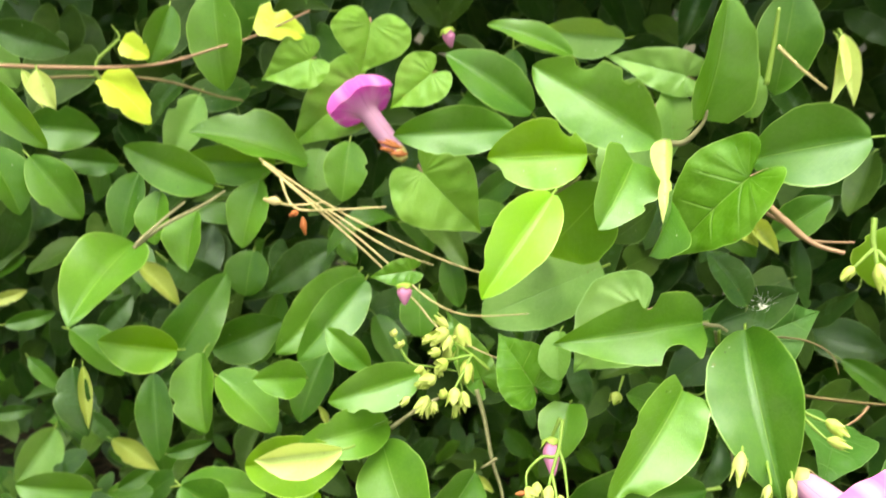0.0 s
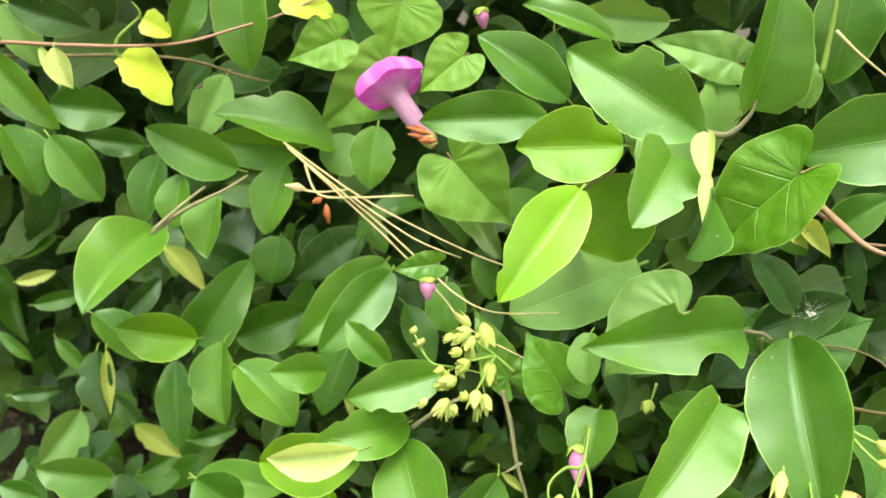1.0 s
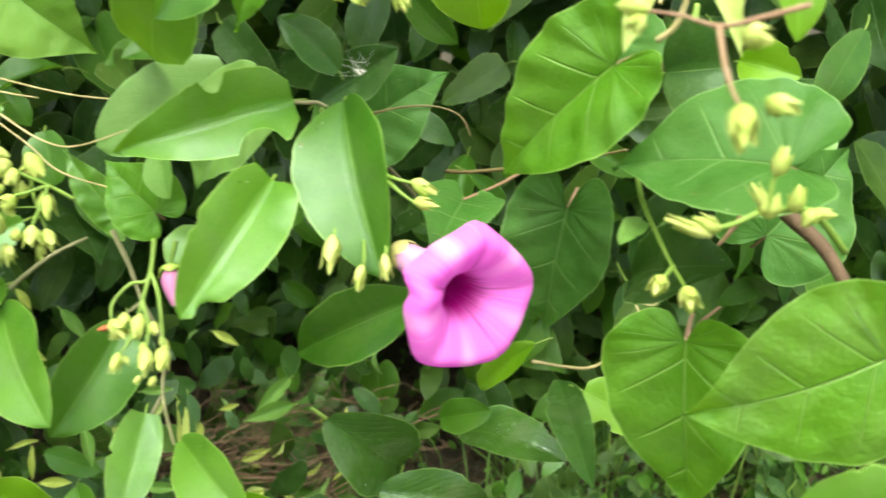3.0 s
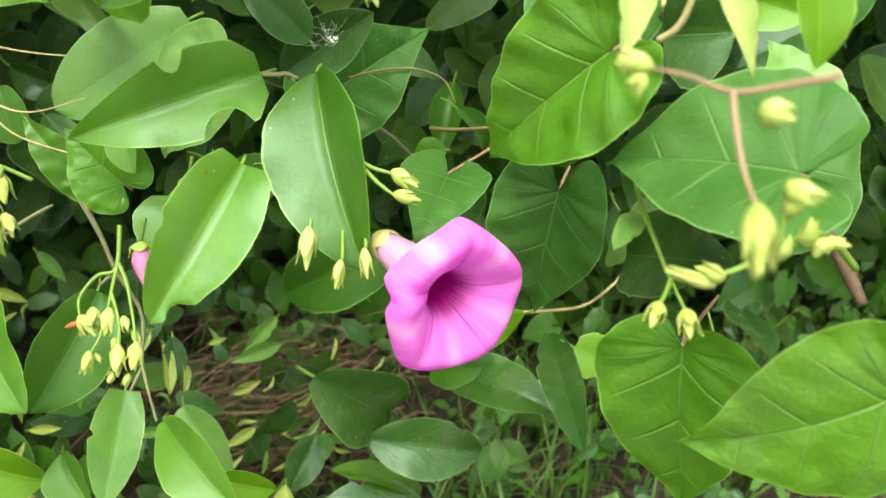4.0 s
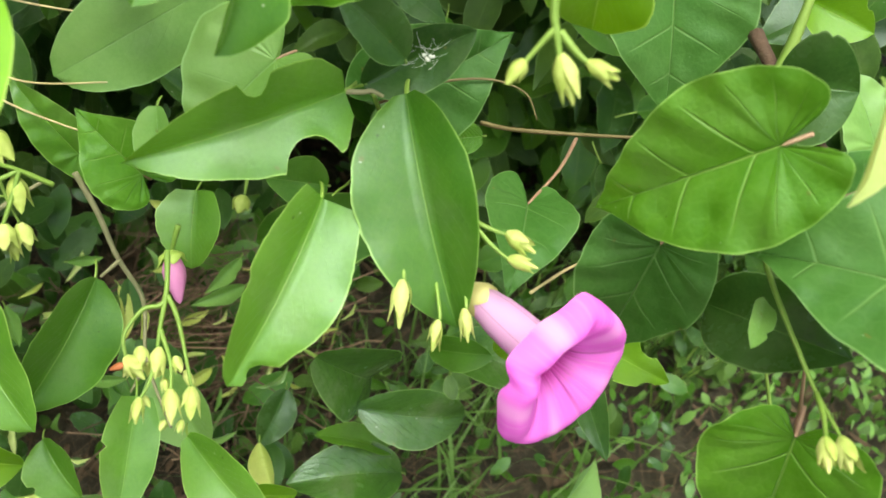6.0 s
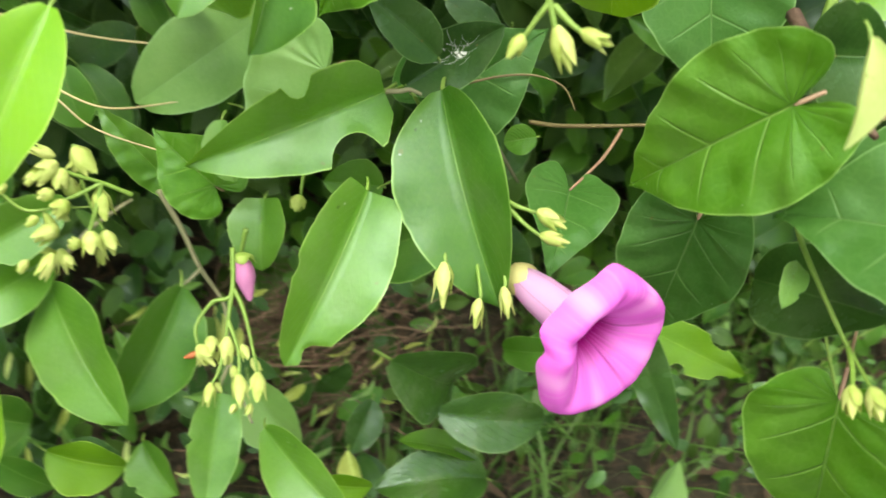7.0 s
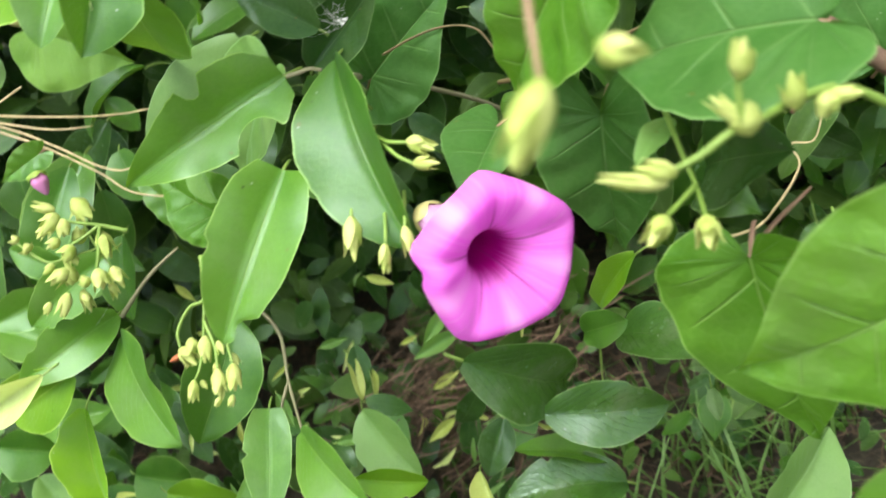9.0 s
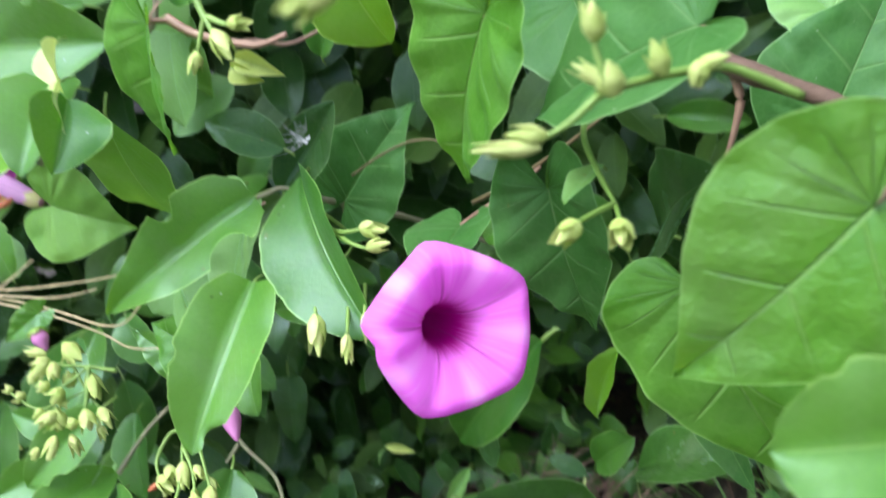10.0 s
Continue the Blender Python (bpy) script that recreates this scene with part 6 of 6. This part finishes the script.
def hollow_at(x, y, z):
    """Inside the bare pocket over the litter."""
    return ((x - 0.13) / 0.16) ** 2 + ((y - 0.78) / 0.26) ** 2 + ((z - 0.10) / 0.24) ** 2 < 1


count = 0
while count < 270:
    x, z = rng.uniform(-0.55, 0.62), rng.uniform(0.10, 0.86)
    if hollow_at(x, back_depth(x, z) + 0.05, z):
        continue
    if z < 0.28 and x > 0.05 and rng.random() < 0.85:
        continue
    p = Vector((x, back_depth(x, z) + 0.02 + rng.uniform(0.0, 0.12), z))
    s = rng.uniform(0.7, 1.15)
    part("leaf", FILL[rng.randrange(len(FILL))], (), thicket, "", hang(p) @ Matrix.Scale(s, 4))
    count += 1

def mass(name, total, place, label, tones=(INNER, DEEP, DARK), shapes=(0, 1, 2, 3)):
    """Many leaves in one mesh: those too deep or too many to tell apart."""
    verts, faces, uvs, mats = [], [], [], []
    sources = []
    for me in SMALL:
        vs = [v.co.copy() for v in me.vertices]
        layer = me.uv_layers[0].data
        fs = [(tuple(pl.vertices), [tuple(layer[i].uv) for i in pl.loop_indices], pl.material_index) for pl in me.polygons]
        sources.append((vs, fs))
    for _ in range(total):
        p, s = place()
        if s > 0.82 and hollow_at(*p):
            continue
        vs, fs = sources[rng.choice(shapes)]
        m = hang(p) @ Matrix.Scale(s, 4)
        off = len(verts)
        tone = rng.randrange(3)
        verts += [m @ v for v in vs]
        for f, q, mi in fs:
            faces.append([off + i for i in f])
            uvs += q
            mats.append(3 if mi else tone)
    me = bpy.data.meshes.new(name)
    me.from_pydata(verts, [], faces)
    lay = me.uv_layers.new(name="UVMap")
    lay.data.foreach_set("uv", [c for q in uvs for c in q])
    me.polygons.foreach_set("material_index", mats)
    me.polygons.foreach_set("use_smooth", [True] * len(faces))
    for t in (*tones, GREEN_STEM):
        me.materials.append(t)
    return tagged(new(name, me), label, "foliage", kind="stuff")


def deep_place():
    x, z = rng.uniform(-1.1, 1.05), rng.uniform(0.03, 1.35)
    y = back_depth(x, z) + 0.15 + 0.45 * rng.random() ** 1.2
    if z < 0.30 and x > 0.05:
        y += 0.22
    return Vector((x, y, z)), rng.uniform(0.7, 1.25)


def side_place():
    """Where the hedge goes on to both sides."""
    x, z = rng.choice((-1, 1)) * rng.uniform(1.0, 2.6), rng.uniform(0.03, 1.2)
    return Vector((x, 0.62 + 0.05 * noise.noise((x * 6, z * 6, 4.0)) + 0.6 * rng.random() ** 1.3, z)), rng.uniform(0.7, 1.25)


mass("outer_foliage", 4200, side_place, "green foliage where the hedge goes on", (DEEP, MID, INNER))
def back_place():
    """Large leaves added as the hedge's far half, to keep the light out of its inside."""
    x, z = rng.uniform(-1.5, 1.5), rng.uniform(0.03, 1.6)
    return Vector((x, 1.12 + 0.7 * rng.random() + 0.1 * (1.6 - z), z)), rng.uniform(1.2, 1.8)


def shading_place():
    """Unseen foliage added above the hedge, leaning out over its foot to shade it."""
    x, z = rng.uniform(-1.3, 1.3), rng.uniform(0.85, 1.5)
    # lean sets where the added shade falls: more over the hollow, less left
    lean = 0.14 * max(0.0, 1 - ((x - 0.22) / 0.2) ** 2) - 0.08 * max(0.0, 1 - ((x + 0.08) / 0.2) ** 2)
    return Vector((x, 0.60 + 0.06 * (x > 0.0) - lean + 0.08 * noise.noise((x * 4, z * 4, 1.0)) + 0.55 * rng.random() ** 1.4, z)), rng.uniform(0.8, 1.3)


mass("upper_foliage", 5200, shading_place, "unseen green foliage added above the hedge to shade its inside", (DEEP, MID, INNER))
mass("back_foliage", 4200, back_place, "thick green foliage added behind the hedge to block light", (DEEP, INNER, DARK))
# darkest tones only: the depth's shade is in the leaf colour
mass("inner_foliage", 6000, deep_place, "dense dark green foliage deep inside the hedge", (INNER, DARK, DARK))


def low_place():
    x, z = rng.uniform(0.08, 0.95), rng.uniform(0.04, 0.34)
    return Vector((x, 0.86 - 0.12 * max(0.0, x - 0.3) + 0.3 * rng.random() ** 1.4 + 0.25 * (0.3 - z), z)), rng.uniform(0.5, 1.05)


mass("low_foliage", 620, low_place, "lower leaves of the hedge behind the litter", (DEEP, MID, INNER))


# ---- what lies and grows on the ground
def herb_place():
    x, y = rng.uniform(-0.45, 0.95), rng.uniform(0.5, 1.25)
    clump = noise.noise((x * 7, y * 7, 7.0))
    if x < 0.24 and rng.random() < 0.5:
        return Vector((x, y + 0.1, rng.uniform(0.04, 0.16) + 0.08 * max(0.0, 0.1 - x))), rng.uniform(0.5, 0.95)
    while clump < 0.05 and rng.random() < 0.75:
        x, y = rng.uniform(0.1, 0.95), rng.uniform(0.5, 1.25)
        clump = noise.noise((x * 7, y * 7, 7.0))
    return Vector((x, y, rng.uniform(0.01, 0.04 + 0.13 * max(0.0, clump)))), rng.uniform(0.12, 0.32 + 0.25 * max(0.0, clump))


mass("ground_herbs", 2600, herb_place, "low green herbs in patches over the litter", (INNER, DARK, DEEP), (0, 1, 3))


def weed(x, y):
    """A low weed: thin shoots from one root, with leaves along them."""
    plant = thing("weed", (x, y, 0.0), "low leafy green weed rooted in the litter", "weed", "weeds at the hedge foot")
    for _ in range(4):
        top = Vector((rng.gauss(x, 0.035), rng.gauss(y, 0.035), rng.uniform(0.06, 0.16)))
        half = Vector((x, y, 0.0)).lerp(top, 0.5) + Vector((0, 0, 0.02))
        stem(plant, "shoot", [(x, y, 0.0), tuple(half), tuple(top)], 0.0011, GREEN_STEM)
        for u in (0.4, 0.65, 0.85, 1.0):
            p = Vector((x, y, 0.0)).lerp(half, u * 2) if u < 0.5 else half.lerp(top, u * 2 - 1)
            part("leaf", FILL[rng.randrange(12)], (), plant, "", hang(p) @ Matrix.Scale(rng.uniform(0.28, 0.62), 4))


for _ in range(13):
    weed(rng.uniform(0.26, 0.75), rng.uniform(0.66, 1.0))


def pocket_place():
    """Shaded leaves in and over the bare pocket under the flower."""
    x, y = rng.uniform(-0.12, 0.30), rng.uniform(0.62, 0.92)
    return Vector((x, y, rng.uniform(0.03, 0.24) * (1.0 - 0.5 * max(0.0, x))), ), rng.uniform(0.22, 0.4) if rng.random() < 0.4 else rng.uniform(0.4, 0.8)


# dark tones paint the hollow's shade onto these leaves
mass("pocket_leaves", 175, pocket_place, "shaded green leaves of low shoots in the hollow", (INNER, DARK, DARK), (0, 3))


def sliver_place():
    """Pale curled leaves caught in the hollow."""
    return Vector((rng.uniform(-0.12, 0.27), rng.uniform(0.60, 0.80), rng.uniform(0.07, 0.25))), rng.uniform(0.22, 0.5)


SMALL.append(blade_mesh("p", 0.062, 0.013, 30, 0.16, (), rng, 8, 4, 0))
mass("pale_slivers", 60, sliver_place, "pale yellow-green curled leaves in the hollow", (YELLOW, DULL, YOUNG), (4,))


def straw_bed():
    """Broken tan straws lying across the hollow."""
    bm = bmesh.new()
    for _ in range(110):
        a = rng.gauss(0.35, 0.5)
        c = Vector((rng.gauss(0.185, 0.045), rng.gauss(0.735, 0.04), rng.uniform(0.05, 0.17)))
        d = Vector((math.cos(a), 0.6 * math.sin(a), rng.gauss(0.15, 0.2))) * rng.uniform(0.012, 0.035)
        r = rng.uniform(0.0004, 0.0009)
        up, bend = Vector((0, 0, 1)), Vector((0, 0, rng.uniform(-0.006, 0.006)))
        side = d.cross(up).normalized()
        rings = [[bm.verts.new(c + d * u + bend * (1 - u * u) + (side * math.cos(q) + up * math.sin(q)) * r) for q in (0, 1.57, 3.14, 4.71)] for u in (-1, 0, 1)]
        for p, q in zip(rings, rings[1:]):
            for i in range(4):
                bm.faces.new((p[i], p[(i + 1) % 4], q[(i + 1) % 4], q[i]))
    return finish(bm, "dry_straw")


straws = part("dry_straw", straw_bed(), (DRY_STRAW,), None)
tagged(straws, "broken reddish-tan straws in the hollow", "straw", kind="stuff")


def litter_mesh():
    """Curled bits of dead leaf and thin broken straws."""
    bm = bmesh.new()
    for n in range(8500):
        p = Vector((rng.uniform(-0.7, 0.95), rng.uniform(0.35, 1.25), rng.uniform(0.003, 0.028)))
        if n % 9 == 0:
            p = Vector((rng.gauss(0.17, 0.06), rng.gauss(0.76, 0.05), rng.uniform(0.02, 0.16)))
        a = rng.uniform(0, 6.28)
        straw = n % 7 > 0 or n % 9 == 0
        l, w = (rng.uniform(0.02, 0.08), rng.uniform(0.0004, 0.0013)) if straw else (rng.uniform(0.010, 0.035), rng.uniform(0.003, 0.009))
        d = Vector((math.cos(a), math.sin(a), rng.gauss(0, 0.22)))
        side = Vector((-math.sin(a), math.cos(a), rng.gauss(0, 0.4)))
        curl, bend = rng.uniform(-0.3, 0.5), rng.uniform(-0.25, 0.25)
        last = None
        for i in range(5):
            u = i / 4
            c = p + d * l * (u - 0.5) + side * l * bend * u * u + Vector((0, 0, curl * l * (u - 0.5) ** 2))
            k = w * (0.25 + math.sin(math.pi * (0.1 + 0.85 * u)) * rng.uniform(0.7, 1.1)) / 2
            now = (bm.verts.new(c - side * k), bm.verts.new(c + Vector((0, 0, -0.3 * k if straw else -0.8 * k))), bm.verts.new(c + side * k))
            if last:
                bm.faces.new((last[0], last[1], now[1], now[0])), bm.faces.new((last[1], last[2], now[2], now[1]))
            last = now
    return finish(bm, "litter")


litter = part("litter", litter_mesh(), (LITTER,), None)
tagged(litter, "dry brown leaf litter and straw on the soil", "litter", kind="stuff")


def grass_mesh(total, spot):
    bm = bmesh.new()
    for _ in range(total):
        p = spot()
        a, h, w = rng.uniform(0, 6.28), rng.uniform(0.04, 0.15), rng.uniform(0.0010, 0.0028)
        lean = Vector((math.cos(a), math.sin(a), 0)) * rng.uniform(0.1, 1.1) * h
        across = Vector((-math.sin(a), math.cos(a), 0)) * w
        last = None
        for i in range(6):
            u = i / 5
            c = p + Vector((0, 0, h * u * (1 - 0.25 * u))) + lean * u * u
            k = across * (1 - u) ** 0.6
            now = (bm.verts.new(c - k), bm.verts.new(c + k * 1.001 + Vector((0, 0, 0.0002))))
            if last:
                bm.faces.new((last[0], last[1], now[1], now[0]))
            last = now
    return finish(bm, "grass")


def grass_spot():
    c = rng.choice(((0.34, 0.66), (0.40, 0.72), (0.30, 0.75), (0.45, 0.62), (0.52, 0.70), (0.22, 0.72), (0.38, 0.85), (0.55, 0.85), (0.62, 0.72), (0.48, 0.78), (0.68, 0.85), (0.30, 0.62)))
    return Vector((rng.gauss(c[0], 0.06), rng.gauss(c[1], 0.06), 0.0))


grass = part("grass", grass_mesh(360, grass_spot), (GRASS,), None)
tagged(grass, "thin green grass blades growing from the litter", "grass", kind="stuff")

WEEDS = [(rng.uniform(0.52, 1.05), rng.uniform(0.60, 0.95), rng.uniform(0.04, 0.11)) for _ in range(26)]


def weed_place():
    """Small leaves on bushy weeds at the open edge of the litter."""
    x, y, h = rng.choice(WEEDS)
    u = rng.random()
    return Vector((rng.gauss(x, 0.028), rng.gauss(y, 0.028), 0.01 + h * u)), rng.uniform(0.14, 0.36)


mass("weed_leaves", 1100, weed_place, "bushy small-leaved weeds growing out of the litter", (DEEP, DULL, INNER), (0, 3))
